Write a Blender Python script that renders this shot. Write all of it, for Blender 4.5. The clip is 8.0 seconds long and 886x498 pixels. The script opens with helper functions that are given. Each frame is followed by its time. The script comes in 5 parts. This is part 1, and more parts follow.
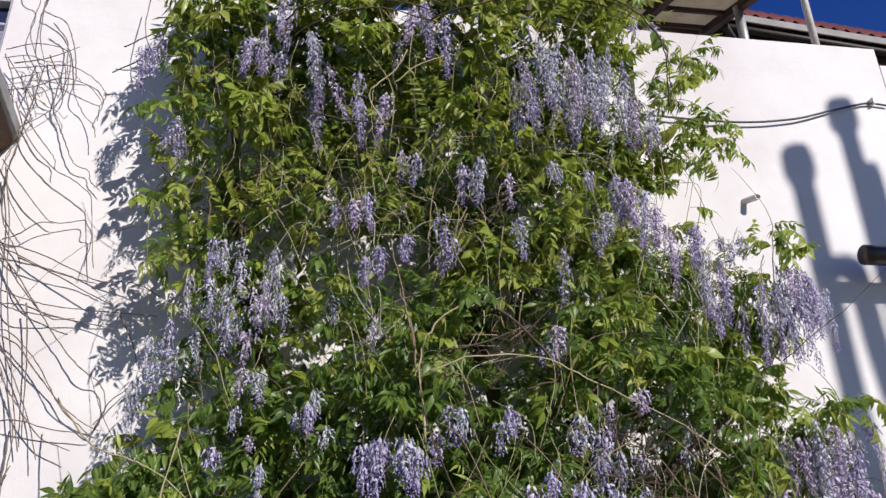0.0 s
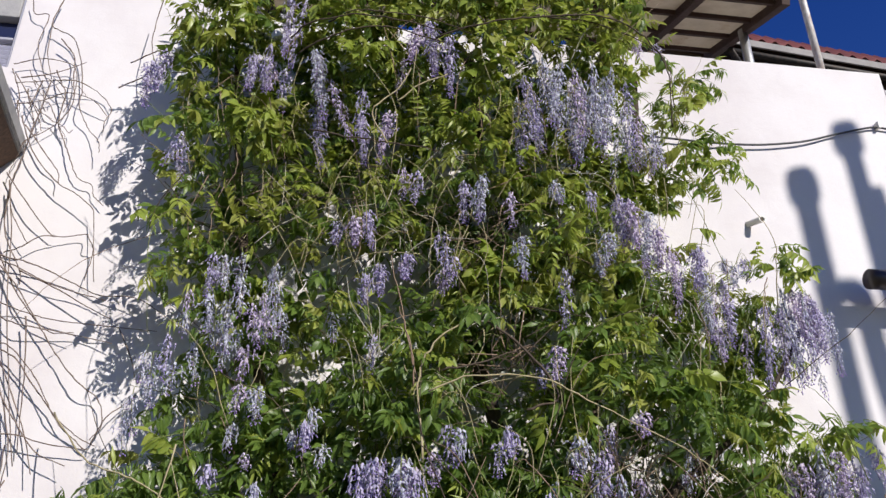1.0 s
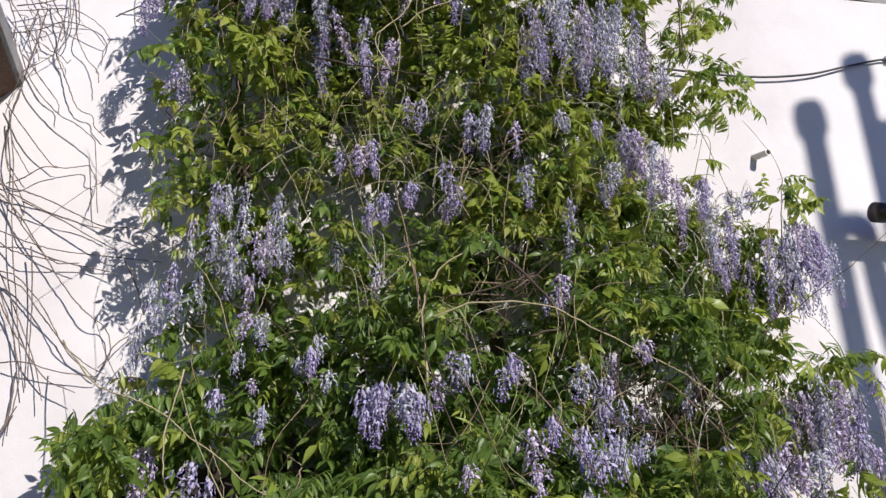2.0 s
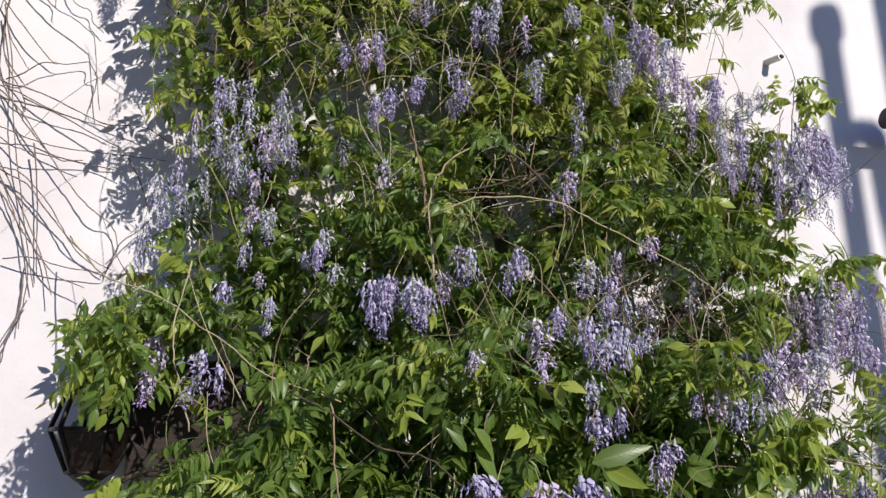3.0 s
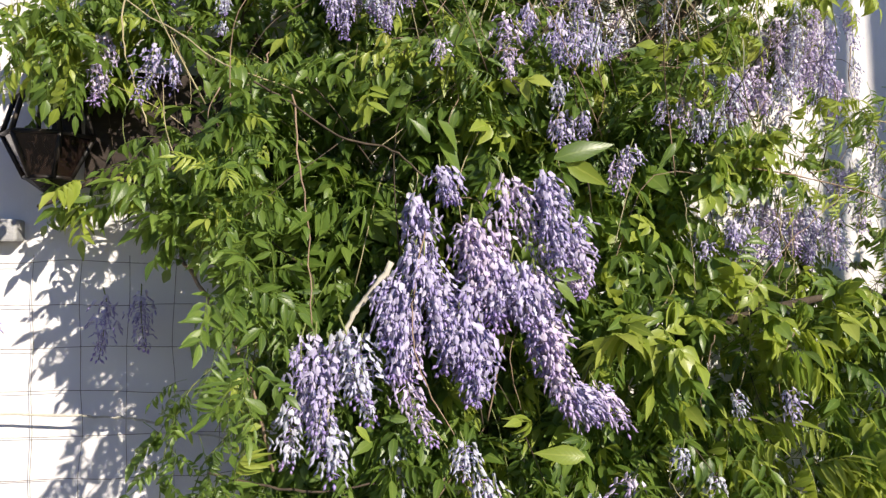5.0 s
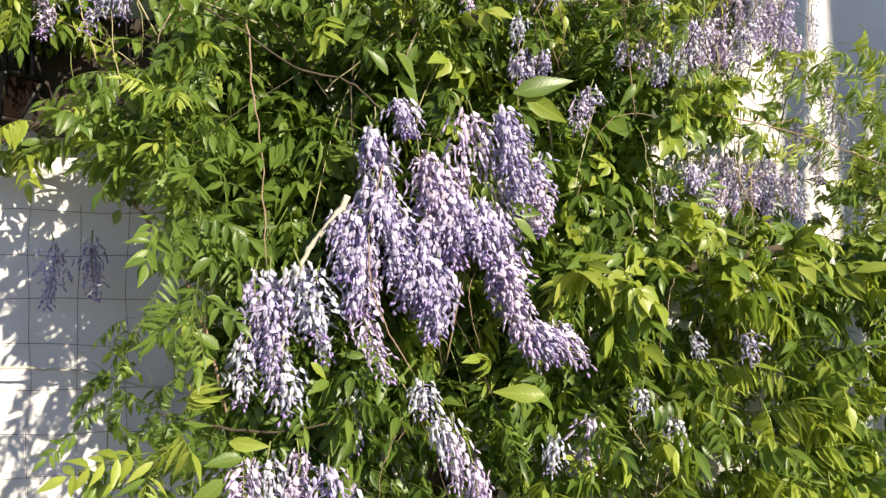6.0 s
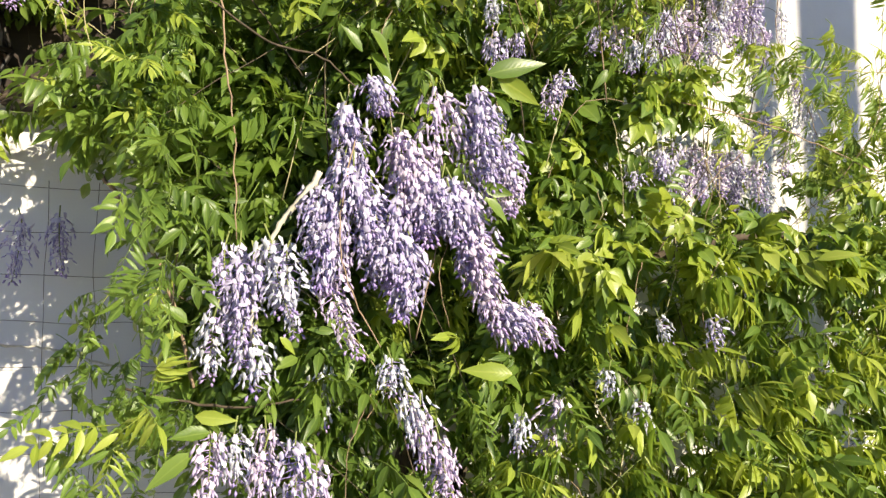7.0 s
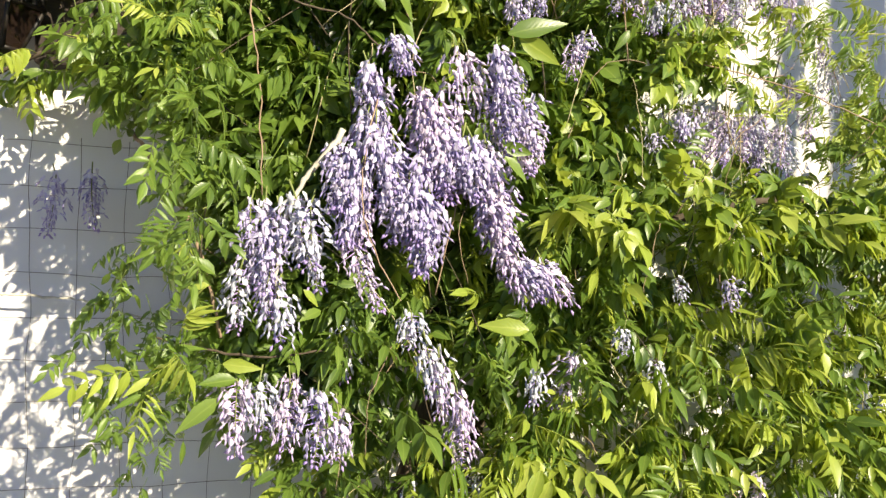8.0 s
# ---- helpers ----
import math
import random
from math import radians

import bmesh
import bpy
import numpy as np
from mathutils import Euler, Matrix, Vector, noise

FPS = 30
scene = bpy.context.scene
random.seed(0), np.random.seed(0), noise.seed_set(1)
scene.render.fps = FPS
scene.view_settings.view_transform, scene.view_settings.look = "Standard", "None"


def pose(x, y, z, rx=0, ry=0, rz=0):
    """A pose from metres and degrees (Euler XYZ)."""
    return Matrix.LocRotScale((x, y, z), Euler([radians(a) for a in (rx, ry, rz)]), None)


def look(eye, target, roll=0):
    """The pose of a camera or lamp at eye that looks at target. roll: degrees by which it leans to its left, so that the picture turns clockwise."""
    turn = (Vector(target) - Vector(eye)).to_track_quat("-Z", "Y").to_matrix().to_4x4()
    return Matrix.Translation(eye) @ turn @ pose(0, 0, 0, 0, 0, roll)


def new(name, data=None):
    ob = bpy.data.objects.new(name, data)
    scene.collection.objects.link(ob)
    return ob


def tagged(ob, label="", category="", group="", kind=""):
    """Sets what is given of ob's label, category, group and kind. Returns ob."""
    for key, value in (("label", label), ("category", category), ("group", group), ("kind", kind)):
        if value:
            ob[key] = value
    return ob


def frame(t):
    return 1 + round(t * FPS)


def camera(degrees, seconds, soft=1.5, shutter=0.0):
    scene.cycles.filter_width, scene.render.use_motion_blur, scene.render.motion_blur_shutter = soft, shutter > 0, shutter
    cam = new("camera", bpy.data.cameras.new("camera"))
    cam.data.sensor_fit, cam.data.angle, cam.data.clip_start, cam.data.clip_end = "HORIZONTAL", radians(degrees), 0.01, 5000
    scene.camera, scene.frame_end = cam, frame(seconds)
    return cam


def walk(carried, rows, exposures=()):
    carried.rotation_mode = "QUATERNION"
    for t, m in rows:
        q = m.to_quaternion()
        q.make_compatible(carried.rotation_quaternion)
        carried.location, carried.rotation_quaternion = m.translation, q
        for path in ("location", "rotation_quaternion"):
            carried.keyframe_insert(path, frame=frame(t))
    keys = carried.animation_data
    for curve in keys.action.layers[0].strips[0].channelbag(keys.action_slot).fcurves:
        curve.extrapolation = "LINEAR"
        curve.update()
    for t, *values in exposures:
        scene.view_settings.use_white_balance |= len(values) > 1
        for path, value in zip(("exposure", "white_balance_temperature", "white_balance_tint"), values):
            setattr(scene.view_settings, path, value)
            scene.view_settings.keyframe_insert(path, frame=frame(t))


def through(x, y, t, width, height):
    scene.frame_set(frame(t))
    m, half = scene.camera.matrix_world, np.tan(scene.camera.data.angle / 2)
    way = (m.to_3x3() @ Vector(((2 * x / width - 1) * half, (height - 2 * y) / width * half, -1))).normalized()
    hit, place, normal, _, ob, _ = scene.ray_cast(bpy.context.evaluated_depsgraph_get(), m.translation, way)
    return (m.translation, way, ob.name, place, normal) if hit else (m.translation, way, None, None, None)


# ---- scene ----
# ================= camera and walk =================
cam = camera(60.6, 8.0, soft=1.4)
PATH = [
    (0, (-0.086, 0.095, 1.742), (0.205, 1.908, 2.534), -1.5),
    (0.5, (-0.091, 0.099, 1.74), (0.164, 1.902, 2.568), -0.3),
    (1, (-0.074, 0.103, 1.74), (0.2, 1.896, 2.582), -0.6),
    (2.5, (-0.081, 0.131, 1.679), (0.196, 2.017, 2.284), -0.3),
    (3, (-0.084, 0.144, 1.648), (0.196, 2.053, 2.172), 0.0),
    (3.5, (-0.084, 0.155, 1.614), (0.195, 2.087, 2.045), 0.4),
    (4, (-0.076, 0.173, 1.575), (0.25, 2.125, 1.86), 0.9),
    (4.5, (-0.078, 0.189, 1.529), (0.265, 2.155, 1.667), 0.7),
    (4.7, (-0.078, 0.189, 1.511), (0.298, 2.153, 1.535), 0.4),
    (5.8, (-0.065, 0.201, 1.362), (0.354, 2.156, 1.36), 1.5),
    (6, (-0.052, 0.205, 1.36), (0.414, 2.15, 1.364), 0.8),
    (6.5, (-0.042, 0.215, 1.367), (0.497, 2.14, 1.417), 0.6),
    (7, (-0.047, 0.196, 1.323), (0.484, 2.124, 1.328), 1.8),
    (7.5, (-0.055, 0.188, 1.303), (0.437, 2.127, 1.265), 1.9),
    (8, (-0.047, 0.165, 1.303), (0.426, 2.106, 1.224), 2.5),
]
walk(cam, [(t, look(eye, target, roll)) for t, eye, target, roll in PATH],
     exposures=[(0.0, 0.28, 6750, 9.5), (3.0, 0.33, 6800, 10.5), (4.5, 0.67, 7150, 9.5), (6.0, 1.12, 8400, 3), (8.0, 1.42, 8800, 1)])

# ================= world and sun =================
SUN_WAY = Vector((-0.54, 1.0, -0.62)).normalized()      # the way that the sunlight travels
world = bpy.data.worlds.new("sky")
scene.world = world
world.use_nodes = True
wn = world.node_tree.nodes
sky = wn.new("ShaderNodeTexSky")
sky.sky_type, sky.sun_disc = "NISHITA", False
sky.sun_elevation = math.asin(-SUN_WAY.z)
sky.sun_rotation = math.atan2(-SUN_WAY.x, -SUN_WAY.y)
sky.air_density, sky.dust_density, sky.ozone_density = 1.0, 0.0, 2.0
wn["Background"].inputs["Strength"].default_value = 0.082
deep = wn.new("ShaderNodeHueSaturation")
deep.inputs["Saturation"].default_value = 1.4
deep.inputs["Hue"].default_value = 0.53
world.node_tree.links.new(sky.outputs["Color"], deep.inputs["Color"])
world.node_tree.links.new(deep.outputs["Color"], wn["Background"].inputs["Color"])
sun = new("sun", bpy.data.lights.new("sun", "SUN"))
sun.data.energy, sun.data.angle, sun.data.color = 4.5, radians(0.55), (1.0, 0.965, 0.93)
sun.matrix_world = look((3, -8, 8), Vector((3, -8, 8)) + SUN_WAY)


# ================= materials =================
class Mat:
    """A node material with a Principled shader and short ways to add nodes."""

    def __init__(self, name, rough=0.7, metal=0.0, spec=0.5):
        self.m = bpy.data.materials.new(name)
        self.m.use_nodes = True
        self.n, self.l = self.m.node_tree.nodes, self.m.node_tree.links
        self.p = self.n["Principled BSDF"]
        self.p.inputs["Roughness"].default_value = rough
        self.p.inputs["Metallic"].default_value = metal
        self.p.inputs["Specular IOR Level"].default_value = spec
        self.coord = self.n.new("ShaderNodeTexCoord").outputs["Object"]

    def join(self, a, b):
        self.l.new(a, b)

    def noise(self, scale, detail=4.0, rough=0.6, stretch=None, coord=None):
        t = self.n.new("ShaderNodeTexNoise")
        t.inputs["Scale"].default_value, t.inputs["Detail"].default_value, t.inputs["Roughness"].default_value = scale, detail, rough
        source = coord or self.coord
        if stretch:
            mp = self.n.new("ShaderNodeMapping")
            mp.inputs["Scale"].default_value = stretch
            self.join(source, mp.inputs["Vector"])
            source = mp.outputs["Vector"]
        self.join(source, t.inputs["Vector"])
        return t.outputs["Fac"]

    def ramp(self, fac, *stops):
        r = self.n.new("ShaderNodeValToRGB")
        els = r.color_ramp.elements
        while len(els) < len(stops):
            els.new(0.5)
        for e, (at, c) in zip(els, stops):
            e.position, e.color = at, (*c, 1.0) if len(c) == 3 else c
        self.join(fac, r.inputs["Fac"])
        return r.outputs["Color"]

    def mix(self, fac, a, b, how="MIX"):
        x = self.n.new("ShaderNodeMix")
        x.data_type, x.blend_type = "RGBA", how
        for value, sock in ((fac, x.inputs[0]), (a, x.inputs[6]), (b, x.inputs[7])):
            if isinstance(value, (int, float)):
                sock.default_value = value
            elif isinstance(value, tuple):
                sock.default_value = (*value, 1.0)
            else:
                self.join(value, sock)
        return x.outputs[2]

    def math(self, how, a, b=0.0, c=0.0):
        x = self.n.new("ShaderNodeMath")
        x.operation = how
        for k, value in enumerate((a, b, c)):
            if isinstance(value, (int, float)):
                x.inputs[k].default_value = value
            else:
                self.join(value, x.inputs[k])
        return x.outputs[0]

    def color(self, c):
        if isinstance(c, tuple):
            self.p.inputs["Base Color"].default_value = (*c, 1.0)
        else:
            self.join(c, self.p.inputs["Base Color"])
        return self

    def bump(self, height, strength=0.3, distance=0.01):
        b = self.n.new("ShaderNodeBump")
        b.inputs["Strength"].default_value, b.inputs["Distance"].default_value = strength, distance
        self.join(height, b.inputs["Height"])
        self.join(b.outputs["Normal"], self.p.inputs["Normal"])
        return self

    def rough(self, fac, low, high):
        r = self.n.new("ShaderNodeMapRange")
        r.inputs["To Min"].default_value, r.inputs["To Max"].default_value = low, high
        self.join(fac, r.inputs["Value"])
        self.join(r.outputs["Result"], self.p.inputs["Roughness"])
        return self

    def glow_through(self, color, share):
        """Thin petals and leaves let some light through."""
        t = self.n.new("ShaderNodeBsdfTranslucent")
        if isinstance(color, tuple):
            t.inputs["Color"].default_value = (*color, 1.0)
        else:
            self.join(color, t.inputs["Color"])
        mx = self.n.new("ShaderNodeMixShader")
        mx.inputs[0].default_value = share
        self.join(self.p.outputs[0], mx.inputs[1])
        self.join(t.outputs[0], mx.inputs[2])
        self.join(mx.outputs[0], self.n["Material Output"].inputs["Surface"])
        return self


def plaster():
    a = Mat("white_plaster", 0.9, spec=0.2)
    patch, grain, fine = a.noise(1.7, 5), a.noise(38, 6, 0.7), a.noise(160, 3)
    streak = a.noise(3.0, 5, 0.65, (3.0, 1.0, 0.25))
    base = a.ramp(patch, (0.3, (0.56, 0.52, 0.53)), (0.52, (0.655, 0.63, 0.64)), (0.75, (0.71, 0.69, 0.70)))
    base = a.mix(a.ramp(streak, (0.58, (0, 0, 0)), (0.8, (0.22, 0.22, 0.22))), base, (0.60, 0.55, 0.52))
    a.color(base)
    return a.bump(a.math("ADD", grain, a.math("MULTIPLY", fine, 0.4)), 0.2, 0.005).m


def leaf_material(name, dark, mid, light, through):
    a = Mat(name, 0.42, spec=0.4)
    per = a.n.new("ShaderNodeNewGeometry").outputs["Random Per Island"]
    one = a.n.new("ShaderNodeObjectInfo").outputs["Random"]
    wide, grain = a.noise(5.0, 2), a.noise(90, 4)
    mixv = a.math("ADD", a.math("MULTIPLY", per, 0.35), a.math("MULTIPLY", wide, 0.55))
    mixv = a.math("ADD", mixv, a.math("MULTIPLY", a.math("SUBTRACT", one, 0.5), 0.25))
    base = a.ramp(mixv, (0.15, dark), (0.45, mid), (0.78, light))
    base = a.mix(a.math("MULTIPLY", grain, 0.3), base, dark)
    uv = a.n.new("ShaderNodeUVMap")
    sep = a.n.new("ShaderNodeSeparateXYZ")
    a.join(uv.outputs["UV"], sep.inputs[0])
    across = a.math("ABSOLUTE", a.math("SUBTRACT", sep.outputs["Y"], 0.5))
    rib = a.math("LESS_THAN", across, 0.045)
    veins = a.math("SINE", a.math("MULTIPLY", a.math("ADD", sep.outputs["X"], a.math("MULTIPLY", across, -0.5)), 62.0))
    base = a.mix(a.math("MULTIPLY", rib, 0.45), base, light)
    a.color(base)
    a.bump(a.math("ADD", a.math("MULTIPLY", veins, 0.12), grain), 0.22, 0.0015)
    a.rough(grain, 0.24, 0.46)
    return a.glow_through(a.mix(0.5, base, through), 0.44).m


def petal_material(name, pale, deep, share=0.3, rosy=0.6):
    a = Mat(name, 0.6, spec=0.25)
    per = a.n.new("ShaderNodeNewGeometry").outputs["Random Per Island"]
    one = a.n.new("ShaderNodeObjectInfo").outputs["Random"]
    f = a.math("ADD", a.math("MULTIPLY", per, 0.6), a.math("MULTIPLY", one, 0.4))
    base = a.ramp(f, (0.1, deep), (0.55, tuple(0.5 * (p + d) for p, d in zip(pale, deep))), (0.9, pale))
    base = a.mix(a.math("MULTIPLY", a.noise(300, 2), 0.25), base, pale)
    pink = tuple(c * k for c, k in zip(pale, (1.06, 0.93, 0.96)))
    base = a.mix(a.math("MULTIPLY", a.math("GREATER_THAN", one, 0.62), rosy), base, pink)      # some clusters are pinker
    a.color(base)
    return a.glow_through(base, share).m


def bark_material(name, low, high, scale=60, bump=0.5):
    a = Mat(name, 0.85, spec=0.25)
    n1, n2 = a.noise(scale, 6, 0.7, (1, 1, 0.25)), a.noise(9, 3)
    base = a.ramp(n1, (0.3, low), (0.7, high))
    a.color(a.mix(a.math("MULTIPLY", n2, 0.4), base, low))
    return a.bump(n1, bump, 0.004).m


def wood_material(name, low, high):
    a = Mat(name, 0.7, spec=0.3)
    n1, n2 = a.noise(14, 6, 0.65, (0.6, 8, 8)), a.noise(5, 4)
    a.color(a.mix(a.math("MULTIPLY", n2, 0.5), a.ramp(n1, (0.3, low), (0.7, high)), low))
    return a.bump(n1, 0.4, 0.004).m


def metal_material(name, base, worn, rough=0.5, metal=0.8):
    a = Mat(name, rough, metal)
    n1, n2 = a.noise(26, 6, 0.7), a.noise(140, 3)
    a.color(a.ramp(n1, (0.42, base), (0.72, worn)))
    a.rough(n1, rough - 0.12, rough + 0.2)
    return a.bump(n2, 0.15, 0.002).m


def stone_material(name, low, high, scale=12):
    a = Mat(name, 0.9, spec=0.2)
    n1, n2 = a.noise(scale, 7, 0.7), a.noise(scale * 9, 4)
    a.color(a.ramp(n1, (0.3, low), (0.72, high)))
    return a.bump(a.math("ADD", n1, n2), 0.4, 0.006).m


M_WALL = plaster()
M_LEAF = leaf_material("wisteria_leaf", (0.052, 0.098, 0.023), (0.130, 0.207, 0.041), (0.25, 0.325, 0.080), (0.38, 0.53, 0.078))
M_YOUNG = leaf_material("young_wisteria_leaf", (0.150, 0.205, 0.034), (0.262, 0.335, 0.058), (0.42, 0.46, 0.11), (0.50, 0.59, 0.075))
M_BRONZE = leaf_material("bronze_young_leaf", (0.155, 0.18, 0.04), (0.285, 0.315, 0.065), (0.43, 0.445, 0.125), (0.52, 0.57, 0.085))
M_BANNER = petal_material("lilac_petal", (0.66, 0.62, 0.75), (0.45, 0.41, 0.61), 0.28)
M_KEEL = petal_material("violet_petal", (0.47, 0.415, 0.63), (0.30, 0.25, 0.49), 0.24)
M_FADED = petal_material("faded_white_petal", (0.63, 0.64, 0.70), (0.51, 0.52, 0.64), rosy=0.0)
M_FADED_KEEL = petal_material("faded_lilac_petal", (0.55, 0.55, 0.68), (0.42, 0.42, 0.61), rosy=0.0)
M_BUD = petal_material("violet_bud", (0.42, 0.33, 0.62), (0.28, 0.21, 0.48), 0.2)
M_STALK = bark_material("green_stalk", (0.10, 0.13, 0.04), (0.24, 0.26, 0.10), 90, 0.2)
M_BARK = bark_material("grey_brown_bark", (0.035, 0.026, 0.02), (0.12, 0.09, 0.065))
M_PALE = bark_material("pale_tan_twig", (0.26, 0.22, 0.12), (0.46, 0.40, 0.26), 80, 0.3)
M_BROWN = bark_material("red_brown_twig", (0.17, 0.115, 0.08), (0.36, 0.26, 0.19), 80, 0.3)
M_GREY = bark_material("pale_grey_branch", (0.34, 0.31, 0.26), (0.60, 0.56, 0.48), 80, 0.4)
M_DRY = bark_material("dry_brown_tendril", (0.10, 0.075, 0.065), (0.26, 0.205, 0.18), 70, 0.3)
M_TIMBER = wood_material("dark_stained_timber", (0.035, 0.02, 0.013), (0.10, 0.055, 0.033))
# stained timber again, darkened so its colour holds the shade beside the lantern
M_SHADED_TIMBER = wood_material("shade_dark_timber", (0.020, 0.014, 0.012), (0.052, 0.036, 0.030))
M_CORBEL = wood_material("weathered_brown_wood", (0.05, 0.028, 0.018), (0.17, 0.095, 0.06))
M_RAFTER = wood_material("rust_brown_rafter", (0.028, 0.014, 0.010), (0.075, 0.040, 0.028))
M_IRON = metal_material("black_iron", (0.012, 0.012, 0.013), (0.05, 0.035, 0.028), 0.5, 0.6)
M_POLE = metal_material("worn_white_pole", (0.58, 0.56, 0.54), (0.36, 0.25, 0.20), 0.5, 0.2)
M_ZINC = metal_material("dull_zinc", (0.42, 0.43, 0.45), (0.28, 0.28, 0.28), 0.45, 0.7)
M_WIRE = metal_material("rusty_wire", (0.10, 0.09, 0.085), (0.22, 0.16, 0.13), 0.6, 0.5)
M_CEMENT = stone_material("grey_cement", (0.26, 0.26, 0.27), (0.40, 0.39, 0.39))
M_GROUND = stone_material("pale_yard_paving", (0.10, 0.09, 0.075), (0.18, 0.16, 0.135), 3)
M_CABLE = Mat("black_cable", 0.55).color((0.03, 0.03, 0.035)).m
M_PIPE = Mat("dark_brown_pipe", 0.4).color((0.035, 0.022, 0.02)).m
M_PVC = Mat("off_white_pipe", 0.45).color((0.62, 0.60, 0.56)).m
M_LOUVRE = Mat("lilac_grey_slat", 0.5).color((0.50, 0.50, 0.62)).m
M_PANE = Mat("dark_blue_pane", 0.1).color((0.02, 0.025, 0.06)).m
M_FRAME = Mat("grey_window_frame", 0.5).color((0.34, 0.34, 0.40)).m


def roof_sheet():
    a = Mat("stained_roof_sheet", 0.7, spec=0.3)
    n1, n2 = a.noise(4, 6, 0.7), a.noise(30, 5)
    base = a.ramp(n1, (0.3, (0.36, 0.31, 0.24)), (0.55, (0.54, 0.49, 0.41)), (0.75, (0.32, 0.23, 0.15)))
    a.color(base).bump(n2, 0.2, 0.004)
    return a.glow_through(base, 0.6).m


def red_roof():
    a = Mat("red_brown_roofing", 0.75, spec=0.3)
    n1 = a.noise(2.5, 6, 0.7)
    a.color(a.ramp(n1, (0.3, (0.09, 0.022, 0.025)), (0.7, (0.16, 0.045, 0.045))))
    return a.m


def glass():
    a = Mat("dark_lantern_glass", 0.08, spec=0.5)
    a.color((0.018, 0.011, 0.009))
    a.p.inputs["Transmission Weight"].default_value = 0.1
    return a.m


M_SHEET, M_RED, M_GLASS = roof_sheet(), red_roof(), glass()
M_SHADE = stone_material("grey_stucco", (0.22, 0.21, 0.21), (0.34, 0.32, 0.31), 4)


# ================= builders =================
rng = random.Random(7)


def part(name, me, mat, parent=None, label=""):
    """Links a mesh (or a bmesh) as one object under its thing."""
    if isinstance(me, bmesh.types.BMesh):
        bm = me
        me = bpy.data.meshes.new(name)
        bm.to_mesh(me)
        bm.free()
    if mat is not None and not me.materials:
        me.materials.append(mat)
    ob = new(name, me)
    if parent is not None:
        ob.parent = parent
    if label:
        ob["label"] = label
    return ob


def empty(name, label, category, at=(0, 0, 0), group="", kind=""):
    ob = new(name)
    ob.location = at
    ob.empty_display_size = 0.1
    return tagged(ob, label, category, group, kind)


def box(bm, x0, x1, y0, y1, z0, z1, bevel=0.0, turn=None):
    ret = bmesh.ops.create_cube(bm, size=1.0)
    m = Matrix.Translation(((x0 + x1) / 2, (y0 + y1) / 2, (z0 + z1) / 2))
    if turn:
        m = m @ turn
    m = m @ Matrix.Diagonal((x1 - x0, y1 - y0, z1 - z0, 1))
    bmesh.ops.transform(bm, matrix=m, verts=ret["verts"])
    if bevel:
        edges = list({e for v in ret["verts"] for e in v.link_edges})
        bmesh.ops.bevel(bm, geom=edges, offset=bevel, segments=2, affect="EDGES", profile=0.5)
    return bm


def boxed(*args, **kw):
    return box(bmesh.new(), *args, **kw)


def smooth_line(pts, steps=6):
    """A Catmull-Rom line through a few points."""
    p = [Vector(q) for q in pts]
    p = [2 * p[0] - p[1], *p, 2 * p[-1] - p[-2]]
    out = []
    for a, b, c, d in zip(p, p[1:], p[2:], p[3:]):
        for k in range(steps):
            t = k / steps
            out.append(0.5 * (2 * b + (c - a) * t + (2 * a - 5 * b + 4 * c - d) * t * t + (3 * b - a - 3 * c + d) * t ** 3))
    out.append(p[-2])
    return out


def tube(line, r0, r1, sides=5, wobble=0.0, seed=0):
    """A tapered tube along a line, as vertices and faces."""
    r = random.Random(seed)
    verts, faces = [], []
    n = len(line)
    side = Vector((0.3, 0.2, 0.9))
    for i, p in enumerate(line):
        way = (line[min(i + 1, n - 1)] - line[max(i - 1, 0)]).normalized()
        if abs(way.dot(side)) > 0.95:
            side = Vector((0.9, -0.3, 0.1))
        u = way.cross(side).normalized()
        v = way.cross(u)
        rad = r0 + (r1 - r0) * i / max(1, n - 1)
        rad *= 1 + wobble * (r.random() - 0.5)
        for k in range(sides):
            a = 2 * math.pi * k / sides
            verts.append(p + rad * (math.cos(a) * u + math.sin(a) * v))
        if i:
            o = (i - 1) * sides
            for k in range(sides):
                faces.append((o + k, o + (k + 1) % sides, o + sides + (k + 1) % sides, o + sides + k))
    faces.append(tuple(range(sides))[::-1])
    faces.append(tuple(range(len(verts) - sides, len(verts))))
    return verts, faces


def mesh_of(name, verts, faces, shade=True):
    me = bpy.data.meshes.new(name)
    me.from_pydata([tuple(v) for v in verts], [], faces)
    if shade:
        me.shade_smooth()
    return me


def twig_mesh(name, pts, r0, r1, sides=5, steps=6, wobble=0.25, seed=0, kink=0.0):
    line = smooth_line(pts, steps)
    if kink:
        r = random.Random(seed + 5)
        line = [p + Vector((r.gauss(0, kink), r.gauss(0, kink * 0.5), r.gauss(0, kink))) for p in line]
    return mesh_of(name, *tube(line, r0, r1, sides, wobble, seed))


def rod(name, a, b, r, mat, parent, label="", sides=16):
    v, f = tube([Vector(a), (Vector(a) + Vector(b)) / 2, Vector(b)], r, r, sides)
    me = bpy.data.meshes.new(name)
    me.from_pydata([tuple(q) for q in v], [], f)
    for poly in me.polygons:
        poly.use_smooth = len(poly.vertices) == 4
    return part(name, me, mat, parent, label)


# ================= ground and walls =================
WALL_Y = 2.05
ground = part("ground", boxed(-600, 600, -600, 600, -0.3, 0.0), M_GROUND)
tagged(ground, "dull brown yard ground in front of the wall", "ground", kind="structure")

